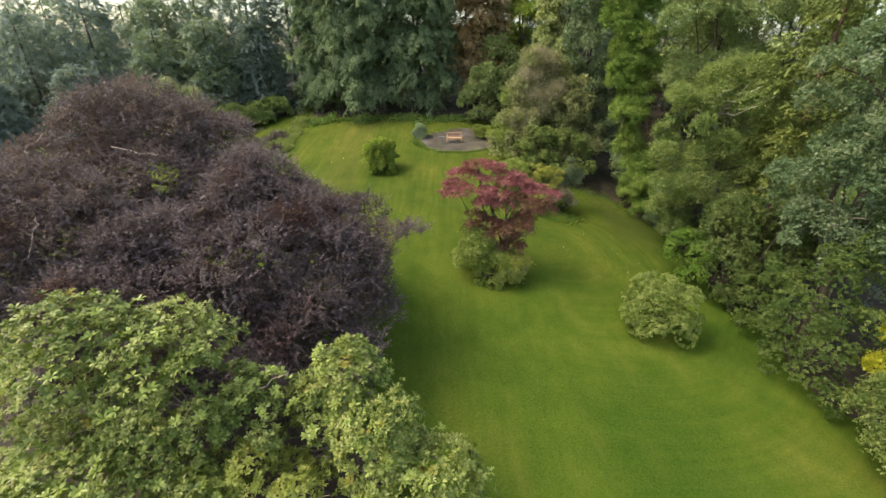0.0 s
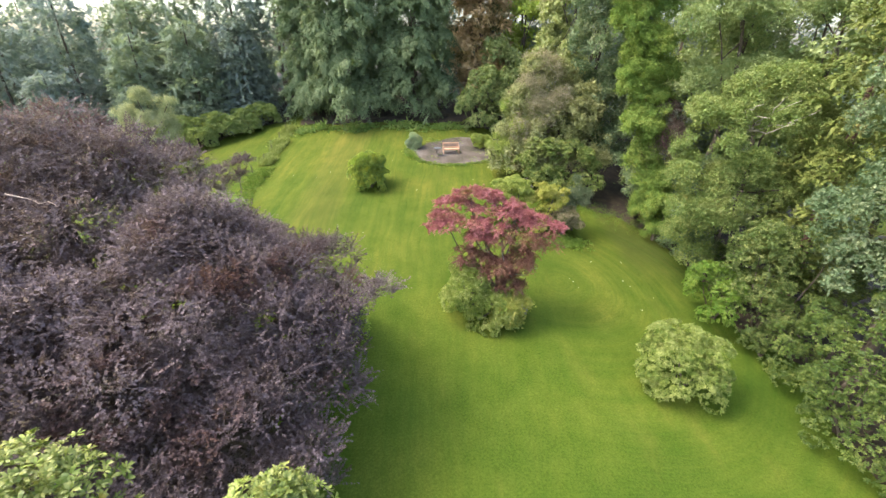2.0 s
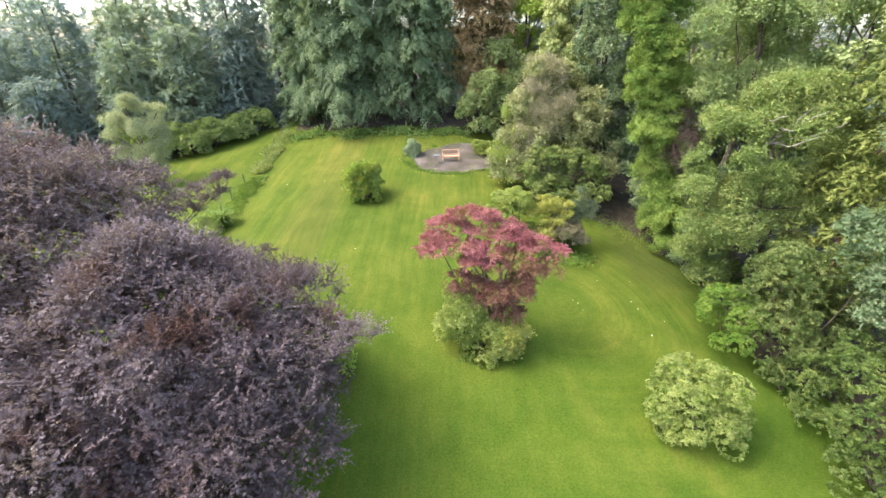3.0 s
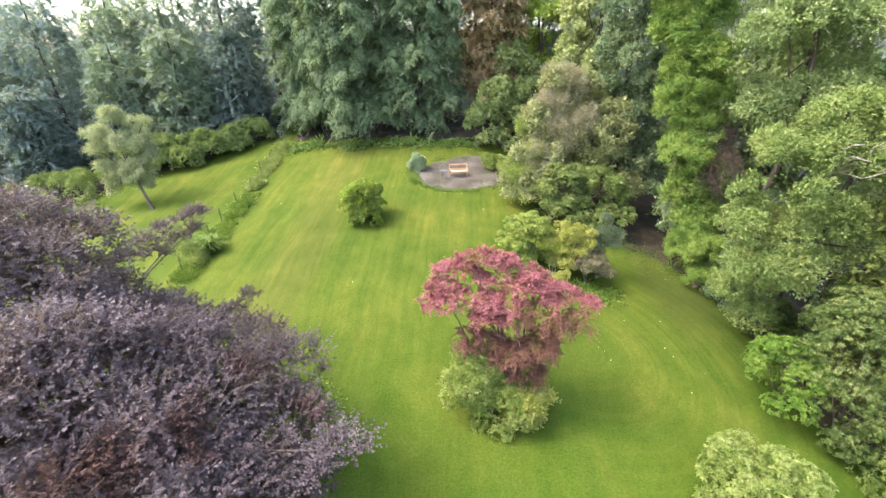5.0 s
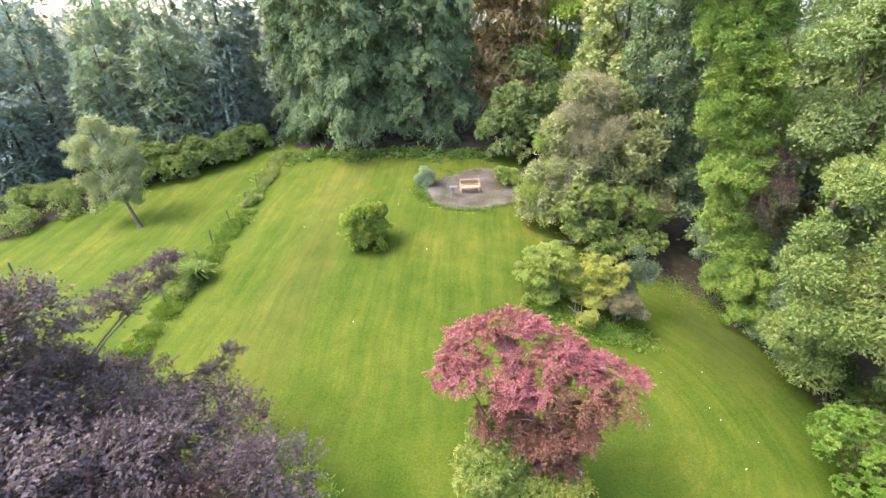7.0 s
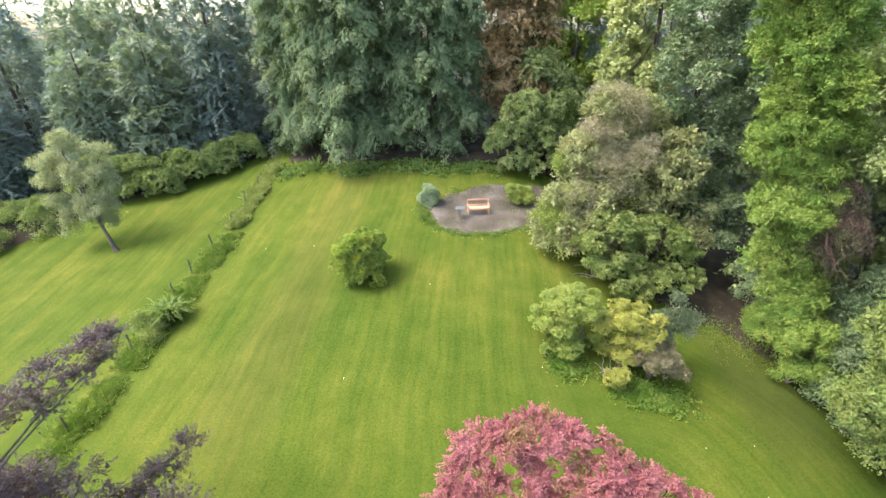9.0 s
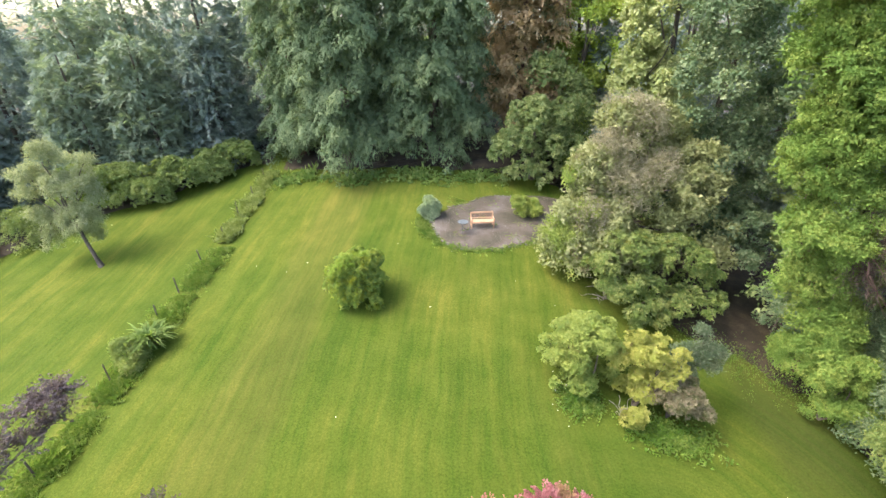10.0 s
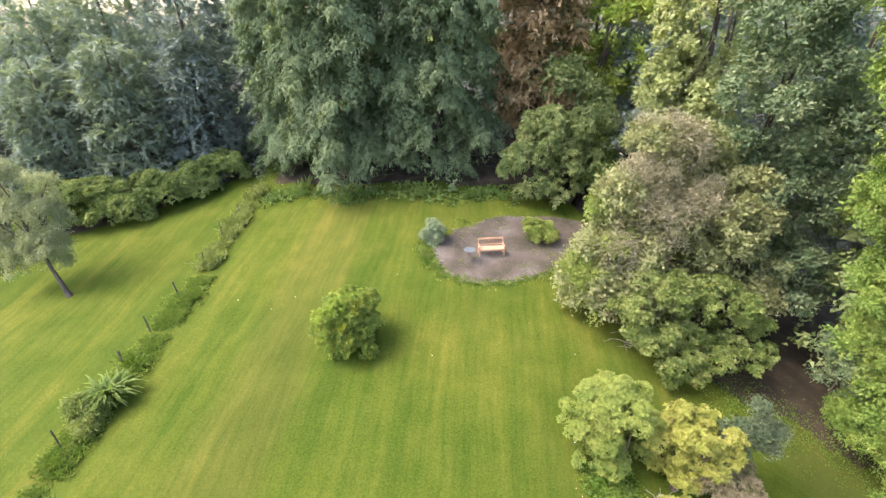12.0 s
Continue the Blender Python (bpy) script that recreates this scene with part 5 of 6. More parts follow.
# ---- wood and hedge across the fence ----
WOOD = dict(style=sprays, leaves=17, twig=1.1, length=0.26, width=0.12, droop=0.3, lift=0.12, level=0.6, jit=0.28, turn=0.22, sub=(5, 0.6, 0.4), trunk=0.22, skirt=0.03, top=0.55, thick=0.28, tiers=13, around=9, drop=0.35)
DEEP = dict(WOOD, leaves=16, twig=1.3, length=0.38, width=0.2, sub=(4, 0.9, 0.6), thick=0.36)
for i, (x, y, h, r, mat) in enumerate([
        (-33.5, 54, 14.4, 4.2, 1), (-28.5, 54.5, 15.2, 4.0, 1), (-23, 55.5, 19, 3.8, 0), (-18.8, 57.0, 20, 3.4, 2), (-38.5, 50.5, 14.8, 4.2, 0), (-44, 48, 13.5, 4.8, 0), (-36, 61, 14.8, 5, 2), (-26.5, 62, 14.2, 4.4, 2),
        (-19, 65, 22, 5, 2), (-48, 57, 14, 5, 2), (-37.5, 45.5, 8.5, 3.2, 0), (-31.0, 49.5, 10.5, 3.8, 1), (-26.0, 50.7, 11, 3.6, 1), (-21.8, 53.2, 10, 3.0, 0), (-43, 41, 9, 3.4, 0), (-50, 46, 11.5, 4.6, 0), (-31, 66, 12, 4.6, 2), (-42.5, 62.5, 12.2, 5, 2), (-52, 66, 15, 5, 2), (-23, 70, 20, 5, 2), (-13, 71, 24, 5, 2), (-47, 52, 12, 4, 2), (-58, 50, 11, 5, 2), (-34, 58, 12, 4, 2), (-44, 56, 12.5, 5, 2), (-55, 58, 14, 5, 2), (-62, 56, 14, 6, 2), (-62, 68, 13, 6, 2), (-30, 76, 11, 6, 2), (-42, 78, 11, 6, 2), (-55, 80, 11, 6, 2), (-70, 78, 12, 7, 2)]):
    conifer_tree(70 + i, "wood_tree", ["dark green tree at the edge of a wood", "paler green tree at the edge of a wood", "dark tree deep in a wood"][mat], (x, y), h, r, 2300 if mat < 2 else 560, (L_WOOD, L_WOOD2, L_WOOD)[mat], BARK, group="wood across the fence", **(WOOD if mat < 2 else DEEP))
for i, (x, y, w) in enumerate([(-29.4, 46.2, 2.0), (-27.2, 46.3, 2.0), (-25.2, 46.9, 2.0), (-23.3, 48.0, 1.9), (-21.6, 49.4, 1.8), (-19.8, 50.9, 1.8)]):
    shrub(90 + i, "laurel", "mid-green laurel hedge bush beside a lawn" if i else "yellowish green hedge bush beside a lawn", "shrub", (x, y), [(x, y, gz(x, y) + 1.75 - 0.13 * i, w * 1.25, 1.6, 1.8 - 0.12 * i), (x + 0.8, y - 0.4, gz(x, y) + 0.9, 1.6, 1.2, 1.0)], 1500, L_MID if i < 1 else L_HEDGE, "whorl", group="laurel hedge", per=1.8, size=0.5, leaves=8, length=0.17, width=0.085, spread=(35, 85), shell=0.16)
shrub(97, "laurel", "low olive green bush under the wood", "shrub", (-33.0, 42.6), [(-32.8, 42.6, gz(-33, 42.4) + 1.2, 1.8, 1.5, 1.3), (-35.2, 41.4, gz(-35, 41) + 1.2, 1.8, 1.6, 1.4), (-37.6, 39.8, gz(-37.6, 39.8) + 1.2, 1.8, 1.6, 1.4), (-31.4, 41.4, gz(-31.4, 41.4) + 0.7, 1.4, 1.2, 0.9), (-33.6, 39.6, gz(-33.6, 39.6) + 0.7, 1.6, 1.3, 1.0), (-36.4, 37.8, gz(-36.4, 37.8) + 0.7, 1.6, 1.3, 1.0), (-30.2, 44.4, gz(-30.2, 44.4) + 0.9, 1.3, 1.1, 1.0)], 2100, L_HEDGE, "scatter", **SC)
tree(98, "silver_tree", "small airy silver-leaved tree with a leaning trunk", (-23.1, 38.8), (-25.0, 39.8, 7.0), 0.13, [(-25.0, 40.0, 8.7, 0.9, 0.9, 1.1), (-22.9, 40.0, 8.3, 0.7, 0.8, 1.0), (-24.6, 39.9, 7.0, 1.4, 1.1, 1.1), (-26.4, 39.8, 7.3, 1.0, 0.9, 1.2), (-27.2, 39.7, 6.4, 0.6, 0.6, 0.7), (-23.2, 39.8, 6.6, 0.8, 0.8, 1.1), (-24.9, 39.7, 5.0, 1.1, 0.9, 1.0), (-26.4, 39.6, 4.9, 0.7, 0.7, 0.9), (-23.9, 39.4, 4.1, 0.7, 0.7, 0.8), (-26.3, 39.3, 3.7, 0.6, 0.6, 0.8), (-24.0, 39.5, 4.9, 1.2, 0.9, 1.0), (-25.6, 39.5, 4.5, 1.0, 0.8, 1.0), (-23.2, 39.3, 5.3, 0.8, 0.7, 0.9)], 2300, L_SILVER, "scatter", bark=BARK, per=1.6, size=0.36, shell=0.22, leaves=11, ball=0.17, length=0.17, width=0.06, hang=0.9, limbs=8)

# ---- trees beyond the garden ----
LB = dict(per=1.3, size=0.8, leaves=15, ball=0.26, length=0.27, width=0.22, shape="scale")
tree(99, "lime_tree", "light green broadleaf tree beyond the garden", (10.0, 63), (10.0, 63, 18), 0.35, [(9.5, 61, 12.5, 3.0, 2.8, 2.6), (12.5, 63, 18, 4, 3.6, 4), (8, 64, 20, 3.6, 3.6, 4), (13, 60, 9.5, 3.2, 2.6, 3.0)], 2200, L_LIME, "scatter", **LB)
for i, (x, y, h, r, mat) in enumerate([(16.5, 54, 22, 3.4, 1), (21, 47, 20, 3.6, 0), (26, 40, 23, 4, 1), (24.5, 33.5, 21, 3.6, 1), (26, 26, 22, 4.2, 1), (27, 17, 21, 4.2, 0), (24, 10.5, 12, 3.4, 1), (18, 66, 30, 5, 0), (27, 56, 26, 5, 0), (1, 65, 29, 5, 0), (-8, 68, 30, 5, 0), (9.3, 56.0, 17, 3.0, 2), (10.5, 71, 28, 5, 0), (12.5, 51.5, 11, 3.0, 0), (17.2, 46.5, 14, 2.8, 0), (20.5, 40, 13, 3.0, 0), (25, 4, 10, 3.4, 1), (14.5, 57, 20, 3.4, 0), (24, 62, 22, 4.5, 0), (23.5, 37.5, 19, 3.4, 1), (18.2, 38.4, 20, 3.2, 1), (7.4, 53.0, 8, 2.4, 3), (6.5, 63, 27, 4.5, 0), (-3.5, 60, 22, 4, 0), (31, 36, 25, 4.8, 0), (33, 48, 26, 5, 0), (32, 24, 25, 4.8, 0), (33, 13, 23, 4.8, 0), (22.8, 30.0, 21, 3.2, 1), (22.0, 36.0, 20, 3.0, 1), (3.6, 60.5, 26, 4.4, 0)]):
    rng = np.random.default_rng(200 + i)
    z = gz(x, y)
    lobes = [(x + rng.normal(0, r * 0.35), y + rng.normal(0, r * 0.3), z + h * s, r * w, r * w, h * 0.17) for s, w in ((0.14, 0.8), (0.32, 0.95), (0.5, 0.9), (0.68, 0.8), (0.85, 0.6))]
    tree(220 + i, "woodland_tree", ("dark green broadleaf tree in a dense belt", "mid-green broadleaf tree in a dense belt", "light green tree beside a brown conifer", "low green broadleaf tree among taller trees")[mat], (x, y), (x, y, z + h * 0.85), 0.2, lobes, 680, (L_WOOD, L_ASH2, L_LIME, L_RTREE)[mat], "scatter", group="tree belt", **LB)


# ---- growth near the ground ----
def tufts(name, label, category, seed, pts, mat, leaves, length, width, lean=0.5, spread=0.12):
    """Upright blades and leaves in tufts on the ground."""
    rng = np.random.default_rng(seed)
    p = np.asarray(pts, float)
    base = np.column_stack([p[:, 0], p[:, 1], ground_z(p[:, 0], p[:, 1])])
    big = p[:, 2] if p.shape[1] > 2 else np.ones(len(p))
    m, k = len(p), leaves
    P = base[:, None] + rng.normal(0, spread, (m, k, 3)) * np.array([1, 1, 0]) * big[:, None, None]
    A = unit(rng.normal(0, lean, (m, k, 3)) * [1, 1, 0] + [0, 0, 1.0])
    P[..., 2] += rng.uniform(0, 0.6, (m, k)) * length * big[:, None]
    N = unit(rng.normal(0, 0.6, (m, k, 3)) + [0, 0, 1.0])
    L = length * big[:, None] * rng.uniform(0.5, 1.3, (m, k))
    W = width * rng.uniform(0.6, 1.3, (m, k))
    o = base.mean(0)
    me = leaf_mesh(name, (P - o).reshape(-1, 3), A.reshape(-1, 3), N.reshape(-1, 3), L.ravel(), W.ravel(), mat, curl=0.2)
    return tagged(mesh_part(name, me, at=o), label, category, kind="stuff")


def clump(v):
    """An uneven run of taller and lower growth along a line."""
    return 0.55 + 0.25 * np.sin(v * 1.7 + 0.4) + 0.2 * np.sin(v * 4.3 + 1.0) + 0.12 * np.sin(v * 9.1)


rng = np.random.default_rng(301)
y = rng.uniform(23, 40, 3000)
tufts("weed_strip", "rough grass and weeds along a fence line", "weeds", 302, np.column_stack([-15.3 + (y < 31) * 0.25 + rng.normal(0, 0.36, 3000), y, rng.uniform(0.3, 1.0, 3000) * clump(y)]), L_WEED, 10, 0.42, 0.045, lean=0.7, spread=0.2)
y = rng.uniform(40.5, 49.5, 1000)
tufts("weed_strip", "taller pale weeds and saplings along a fence line", "weeds", 303, np.column_stack([-15.6 - (y - 40) * 0.05 + rng.normal(0, 0.25, 1000), y, 0.2 + 0.95 * clump(y) * rng.uniform(0.3, 1.0, 1000)]), L_WEED2, 9, 0.45, 0.1, lean=0.6, spread=0.22)
x = rng.uniform(-15.5, 3.5, 620)
tufts("weed_strip", "nettles and weeds under a cypress", "weeds", 304, np.column_stack([x, 48.2 + 0.4 * np.sin(x * 0.9) + rng.normal(0, 0.55, 620), rng.uniform(0.25, 1.0, 620) ** 2 * 1.3 * clump(x * 0.8)]), L_LEAFGREEN, 9, 0.5, 0.15, lean=0.8, spread=0.24)
x, y = rng.normal(8.6, 0.8, 380), rng.normal(29.1, 0.35, 380)
tufts("weed_strip", "green ground cover round the azaleas", "weeds", 305, np.column_stack([x, y, rng.uniform(0.3, 1.0, 380)]), L_LAUREL, 8, 0.19, 0.08, lean=1.2, spread=0.2)
t = rng.uniform(0, 4, 520)
x, y = np.interp(t, range(5), (11.3, 12.4, 13.6, 14.7, 15.8)), np.interp(t, range(5), (34.9, 34.3, 34.1, 33.3, 32.0))
tufts("weed_strip", "thin grass and weeds at the mouth of a path", "weeds", 309, np.column_stack([x + rng.normal(0, 0.8, 520), y + rng.normal(0, 0.7, 520), rng.uniform(0.2, 0.7, 520)]), L_LAUREL, 7, 0.18, 0.035, lean=1.0, spread=0.3)
x, y = rng.normal(5.3, 0.35, 420), rng.normal(30.2, 0.3, 420)
tufts("weed_strip", "bright green ground cover beside azaleas", "weeds", 306, np.column_stack([x, y, rng.uniform(0.3, 1.0, 420)]), L_LAUREL, 8, 0.17, 0.08, lean=1.2, spread=0.2)
t = rng.uniform(0, 1, 700)
edge = np.array([(-2.9, 42.4), (-2.4, 41.2), (-1.4, 40.1), (0.5, 39.65), (2.3, 39.9), (5.4, 41.6)])
ex, ey = np.interp(t * 5, range(6), edge[:, 0]), np.interp(t * 5, range(6), edge[:, 1])
tufts("weed_strip", "grass and small weeds along a patio edge", "weeds", 307, np.column_stack([ex + rng.normal(0, 0.25, 700) * clump(t * 30), ey + 0.1 + rng.normal(0, 0.28, 700) * clump(t * 23), rng.uniform(0.15, 0.6, 700) + 0.35 * (t < 0.3)]), L_WEED, 7, 0.2, 0.06, lean=0.9, spread=0.16)
s = rng.integers(0, 14, 260)
x, y = rng.uniform(-1.8, 6.0, 14)[s] + rng.normal(0, 0.3, 260), rng.uniform(40.6, 45.6, 14)[s] + rng.normal(0, 0.25, 260)
tufts("weed_strip", "small weeds growing through gravel", "weeds", 308, np.column_stack([x, y, rng.uniform(0.2, 0.7, 260)]), L_WEED, 7, 0.16, 0.05, lean=1.2, spread=0.14)


def daisies():
    rng = np.random.default_rng(311)
    spots = [(4.6 + rng.normal(0, 0.5), 30.3 + rng.normal(0, 0.8)) for _ in range(12)] + [(rng.uniform(-13, 9), rng.uniform(26, 42)) for _ in range(14)] + [(rng.uniform(6, 14), rng.uniform(21, 28)) for _ in range(10)]
    bm = bmesh.new()
    for x, y in spots:
        r = rng.uniform(0.012, 0.024)
        bmesh.ops.create_cone(bm, cap_ends=True, segments=6, radius1=r, radius2=r * 0.4, depth=0.025, matrix=Matrix.Translation((x, y, gz(x, y) + 0.05)))
    return tagged(part("daisies", bm, PETAL), "small white daisies scattered in the lawn", "flowers", kind="stuff")


daisies()


# ---- fence posts ----
def fence():
    rng = np.random.default_rng(321)
    spots = [(-15.9, 38.4), (-15.95, 35.95), (-15.75, 33.85), (-15.45, 30.0), (-15.2, 25.9), (-15.9, 41.0), (-16.1, 43.6), (-16.2, 46.2), (-16.4, 48.8)]
    b = (spots[0][0], spots[0][1], gz(*spots[0]))
    thing = root("fence", b, "row of thin weathered wooden fence posts in weeds", "fence")
    for x, y in spots:
        h, r = rng.uniform(0.95, 1.25), rng.uniform(0.026, 0.04)
        z = gz(x, y)
        lean = rng.normal(0, 0.04, 2)
        v, f = tube([(x + lean[0] * s, y + lean[1] * s, z - 0.1 + h * s) for s in (0, 0.35, 0.7, 0.98, 1.0)], [r, r, r * 0.95, r * 0.92, r * 0.3], 8)
        mesh_part("post", fast_mesh("post", v - np.array(b), f, POST_WOOD), thing)
    return thing


fence()
z = gz(-28.4, 33.7)
lone = root("fence_post", (-28.4, 33.7, z), "single dark wooden post in the grass", "post")
v, f = tube([(0, 0, -0.1), (0, 0.01, 0.5), (0.02, 0.02, 1.0), (0.02, 0.02, 1.03)], [0.06, 0.06, 0.055, 0.02], 8)
mesh_part("shaft", fast_mesh("shaft", v, f, POST_WOOD), lone)


# ---- flax clump beside the fence ----
def flax():
    rng = np.random.default_rng(331)
    b = (-14.75, 32.0, gz(-14.75, 32.0))
    thing = root("flax_clump", b, "spiky green flax with arching sword leaves", "plant")
    meshes = []
    for k in range(5):
        n, ln, drop = 7, rng.uniform(1.5, 2.0), rng.uniform(0.5, 1.1)
        s = np.linspace(0, 1, n)
        y, zz, w = ln * (0.22 * s + 0.42 * s * s), ln * (s * 0.95 - drop * 0.62 * s ** 3), 0.05 * np.sin(np.pi * (0.12 + 0.88 * s)) + 0.004
        vs = np.concatenate([np.column_stack([-w, y, zz]), np.column_stack([0 * w, y, zz - 0.02]), np.column_stack([w, y, zz])])
        q = np.concatenate([np.column_stack([o + np.arange(n - 1), o + np.arange(n - 1) + n, o + np.arange(1, n) + n, o + np.arange(1, n)]) for o in (0, n)])
        meshes.append(fast_mesh("leaf", vs, q, L_FLAX, True))
    for i in range(170):
        ob = mesh_part("leaf", meshes[i % 5], thing)
        s = rng.uniform(0.7, 1.1)
        ob.matrix_basis = pose(rng.normal(0, 0.1), rng.normal(0, 0.1), 0, rng.uniform(-14, 24), rng.normal(0, 6), rng.uniform(0, 360)) @ Matrix.Diagonal((1.1, s, s, 1))
    return thing


flax()
shrub(332, "shrub", "small yellowish bush beside spiky flax", "shrub", (-15.4, 31.1), [(-15.3, 31.1, 2.2, 0.72, 0.68, 0.65), (-15.0, 30.8, 1.95, 0.6, 0.5, 0.45)], 520, L_OLIVELEAF, "scatter", per=1.5, size=0.3, leaves=11, ball=0.1, length=0.11, width=0.06, stem=0.03)


# ---- seating area ----
def box(bm, size, at, turn=(0, 0, 0), bevel=0.006):
    geo = bmesh.ops.create_cube(bm, size=1.0, matrix=pose(*at, *turn) @ Matrix.Diagonal((*size, 1)))
    edges = list({e for v in geo["verts"] for e in v.link_edges})
    bmesh.ops.bevel(bm, geom=edges, offset=bevel, segments=1, affect="EDGES")


def boxed(name, size, at, mat, parent, turn=(0, 0, 0), bevel=0.006, label=""):
    bm = bmesh.new()
    box(bm, size, at, turn, bevel)
    return part(name, bm, mat, parent, label)


def garden_bench():
    x, y = 1.22, 42.28
    b = root("garden_bench", (x, y, gz(x, y) + 0.05), "light orange-brown slatted wooden garden bench on gravel", "bench")
    b.rotation_euler = (0, 0, radians(10))
    w = 1.5
    for sx in (-1, 1):
        boxed("leg", (0.06, 0.06, 0.60), (sx * (w / 2 - 0.03), -0.26, 0.30), BENCH_WOOD, b)
        boxed("leg", (0.06, 0.06, 0.92), (sx * (w / 2 - 0.03), 0.22, 0.46), BENCH_WOOD, b, (-6, 0, 0))
        boxed("armrest", (0.07, 0.56, 0.035), (sx * (w / 2 - 0.03), -0.02, 0.62), BENCH_WOOD, b)
        boxed("stretcher", (0.04, 0.44, 0.05), (sx * (w / 2 - 0.03), -0.02, 0.2), BENCH_WOOD, b)
    seat = boxed("seat", (w - 0.12, 0.035, 0.08), (0, -0.265, 0.385), BENCH_WOOD, b)
    for k in range(5):
        boxed("seat_slat", (w - 0.02, 0.085, 0.025), (0, -0.25 + k * 0.1, 0.44), BENCH_WOOD, seat)
    back = boxed("backrest", (w, 0.045, 0.09), (0, 0.275, 0.90), BENCH_WOOD, b, (-6, 0, 0))
    boxed("bottom_rail", (w - 0.1, 0.035, 0.06), (0, 0.235, 0.54), BENCH_WOOD, back, (-6, 0, 0))
    for k in range(17):
        boxed("back_slat", (0.034, 0.018, 0.3), (-w / 2 + 0.1 + k * (w - 0.2) / 16, 0.255, 0.71), BENCH_DARK, back, (-6, 0, 0), 0.003)


def round_table():
    x, y = -0.02, 41.55
    b = root("garden_table", (x, y, gz(x, y) + 0.05), "small round blue-grey metal garden table", "table")
    bm = bmesh.new()
    bmesh.ops.create_cone(bm, cap_ends=True, segments=28, radius1=0.33, radius2=0.33, depth=0.02, matrix=Matrix.Translation((0, 0, 0.71)))
    top = part("tabletop", bm, TABLE_METAL, b)
    a = np.linspace(0, 2 * np.pi, 29)
    v, f = tube(np.column_stack([0.33 * np.cos(a), 0.33 * np.sin(a), np.full(29, 0.708)]), np.full(29, 0.014), 6)
    mesh_part("rim", fast_mesh("rim", v, f, TABLE_METAL, True), top)
    for k in range(3):
        c, s = math.cos(k * 2.094 + 0.4), math.sin(k * 2.094 + 0.4)
        v, f = tube([(0.24 * c, 0.24 * s, 0.7), (0.07 * c, 0.07 * s, 0.42), (0.05 * c, 0.05 * s, 0.34), (0.16 * c, 0.16 * s, 0.12), (0.27 * c, 0.27 * s, 0.0)], np.full(5, 0.014), 6)
        mesh_part("leg", fast_mesh("leg", v, f, TABLE_METAL, True), b)


garden_bench()
round_table()


def tub():
    b = root("plant_tub", (4.85, 21.4, gz(4.85, 21.4)), "grey plastic tub behind a rhododendron", "tub")
    n = 20
    a = np.linspace(0, 2 * np.pi, n, endpoint=False)
    prof = [(0.01, 0.02), (0.2, 0.0), (0.27, 0.42), (0.29, 0.42), (0.29, 0.46), (0.255, 0.46), (0.19, 0.05), (0.01, 0.05)]
    v = np.concatenate([np.column_stack([r * np.cos(a), r * np.sin(a), np.full(n, z)]) for r, z in prof])
    i, j = np.meshgrid(np.arange(len(prof) - 1), np.arange(n), indexing="ij")
    k = (j + 1) % n
    mesh_part("body", fast_mesh("body", v, np.stack([i * n + j, i * n + k, (i + 1) * n + k, (i + 1) * n + j], -1).reshape(-1, 4), TUB_GREY, True), b)


tub()


def stone_mesh(seed):
    rng = np.random.default_rng(seed)
    bm = bmesh.new()
    bmesh.ops.create_icosphere(bm, subdivisions=1, radius=1.0)
    for v in bm.verts:
        v.co *= rng.uniform(0.75, 1.15)
        v.co.z *= 0.6
    me = bpy.data.meshes.new("stone")
    bm.to_mesh(me)
    bm.free()
    me.materials.append(STONE)
    return me


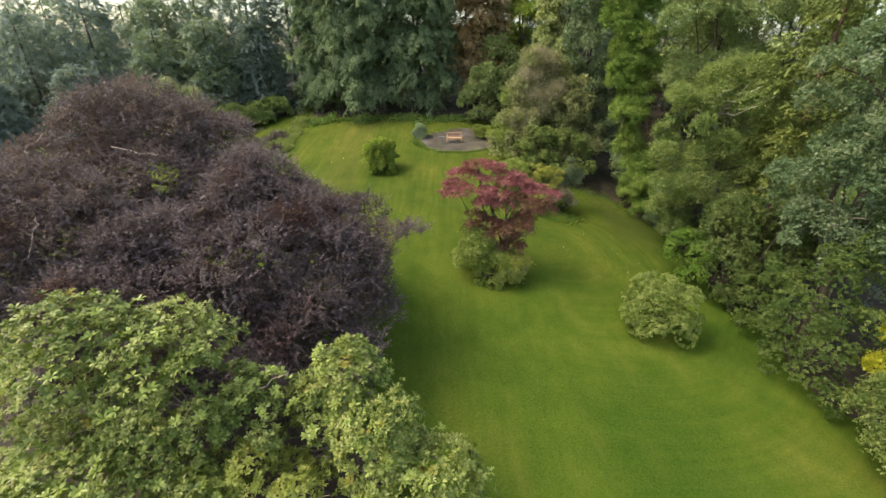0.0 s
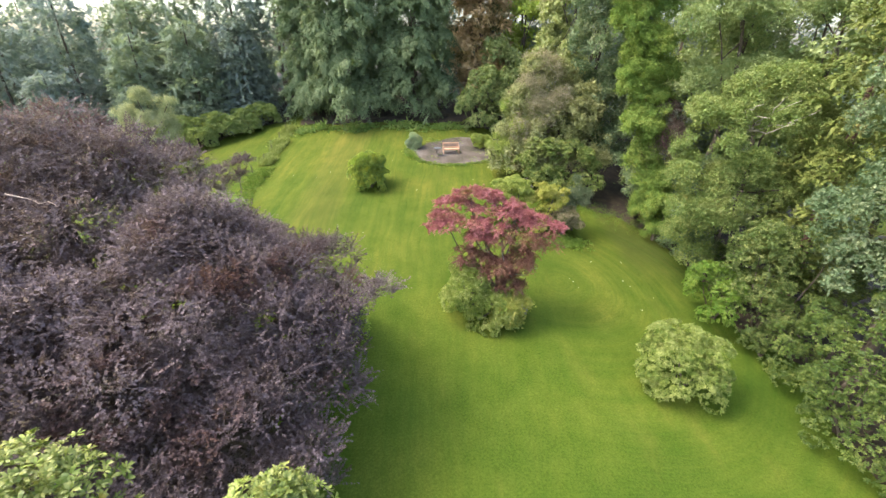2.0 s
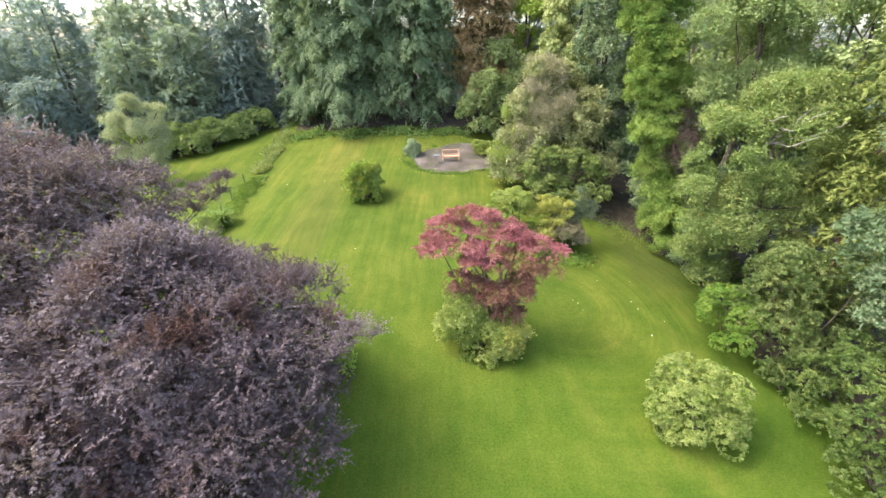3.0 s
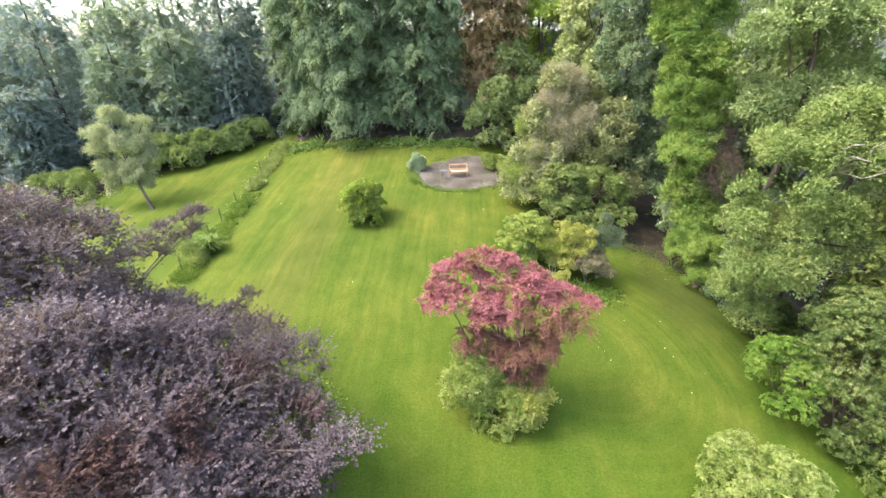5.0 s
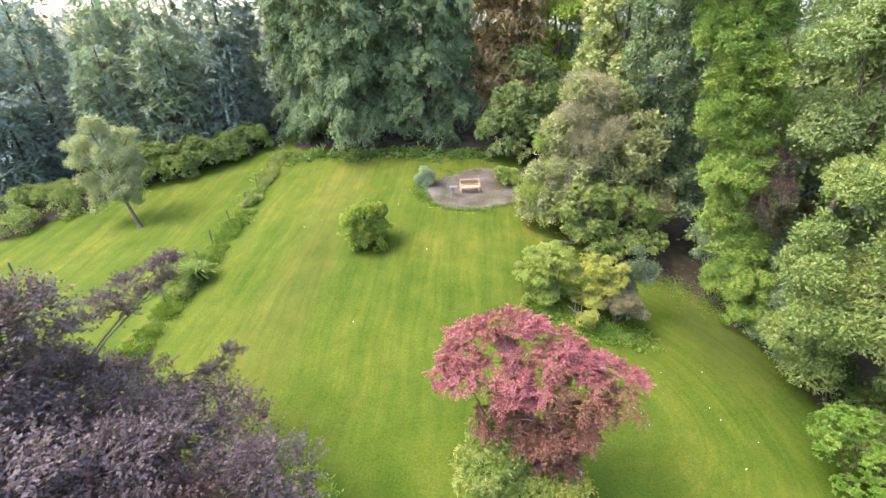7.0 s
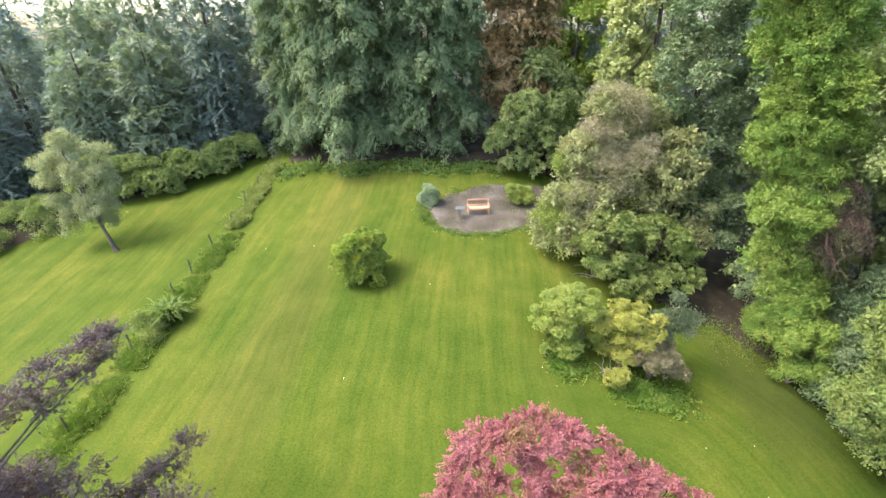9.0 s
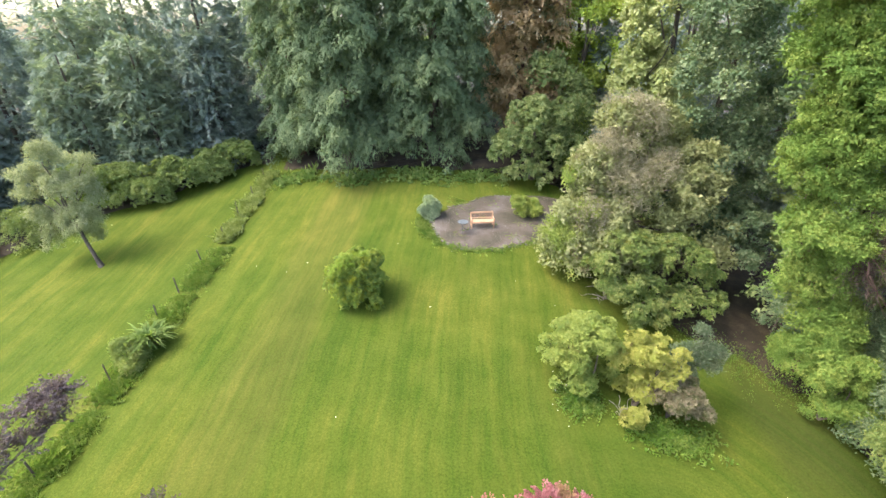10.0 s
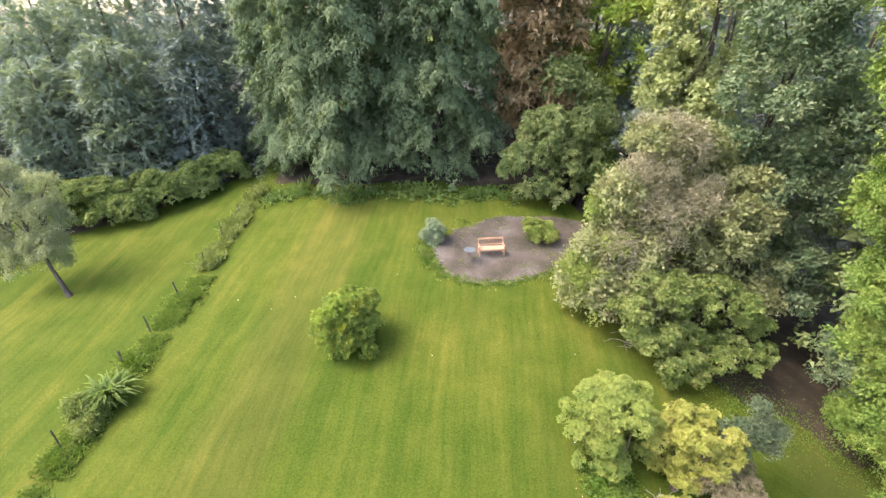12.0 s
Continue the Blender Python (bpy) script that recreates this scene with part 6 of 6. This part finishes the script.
def edging():
    rng = np.random.default_rng(341)
    b = root("stone_edging", (1.2, 40.0, gz(1.2, 40.0)), "low mossy edging of dark stones round a patio", "edging")
    meshes = [stone_mesh(k) for k in range(6)]
    front = np.array([(-2.1, 42.5), (-1.8, 41.6), (-1.3, 40.6), (-0.6, 39.95), (0.65, 39.85), (2.2, 40.15), (3.8, 40.85), (5.6, 41.95)])
    back = np.array([(-1.2, 44.35), (0.2, 44.85), (0.9, 45.65), (2.2, 46.25), (3.6, 46.35)])
    for line, count, size in ((front, 62, 0.085), (back, 30, 0.075)):
        for k in range(count):
            s = (k + rng.uniform(-0.25, 0.25)) / count * (len(line) - 1)
            x, y = np.interp(s, range(len(line)), line[:, 0]) + rng.normal(0, 0.05), np.interp(s, range(len(line)), line[:, 1]) + rng.normal(0, 0.05)
            ob = mesh_part("stone", meshes[k % 6], b)
            q = size * rng.uniform(0.6, 1.35)
            ob.matrix_basis = pose(x - 1.2, y - 40.0, gz(x, y) - gz(1.2, 40.0) + 0.03, 0, 0, rng.uniform(0, 360)) @ Matrix.Diagonal((q * 1.2, q, q, 1))


edging()


def chips():
    rng = np.random.default_rng(351)
    o = np.array(PATIO)
    mid = o.mean(0)
    n = 5000
    s = rng.uniform(0, len(o), n)
    ring = np.column_stack([np.interp(s, range(len(o) + 1), np.append(o[:, 0], o[0, 0])), np.interp(s, range(len(o) + 1), np.append(o[:, 1], o[0, 1]))])
    p = mid + (ring - mid) * 0.96 * np.sqrt(rng.uniform(0, 1, n))[:, None]
    c = np.column_stack([p, ground_z(p[:, 0], p[:, 1]) + 0.055])
    r = rng.uniform(0.012, 0.04, n)[:, None]
    tet = unit(rng.normal(size=(n, 4, 3)))
    v = c[:, None] + tet * r[:, None] * [1, 1, 0.6]
    f = (np.arange(n)[:, None, None] * 4 + np.array([[0, 1, 2], [0, 3, 1], [0, 2, 3], [1, 3, 2]])).reshape(-1, 3)
    tagged(mesh_part("gravel_chips", fast_mesh("gravel_chips", v.reshape(-1, 3), f, CHIP)), "loose grey and pinkish gravel chips", "gravel", kind="stuff")


chips()
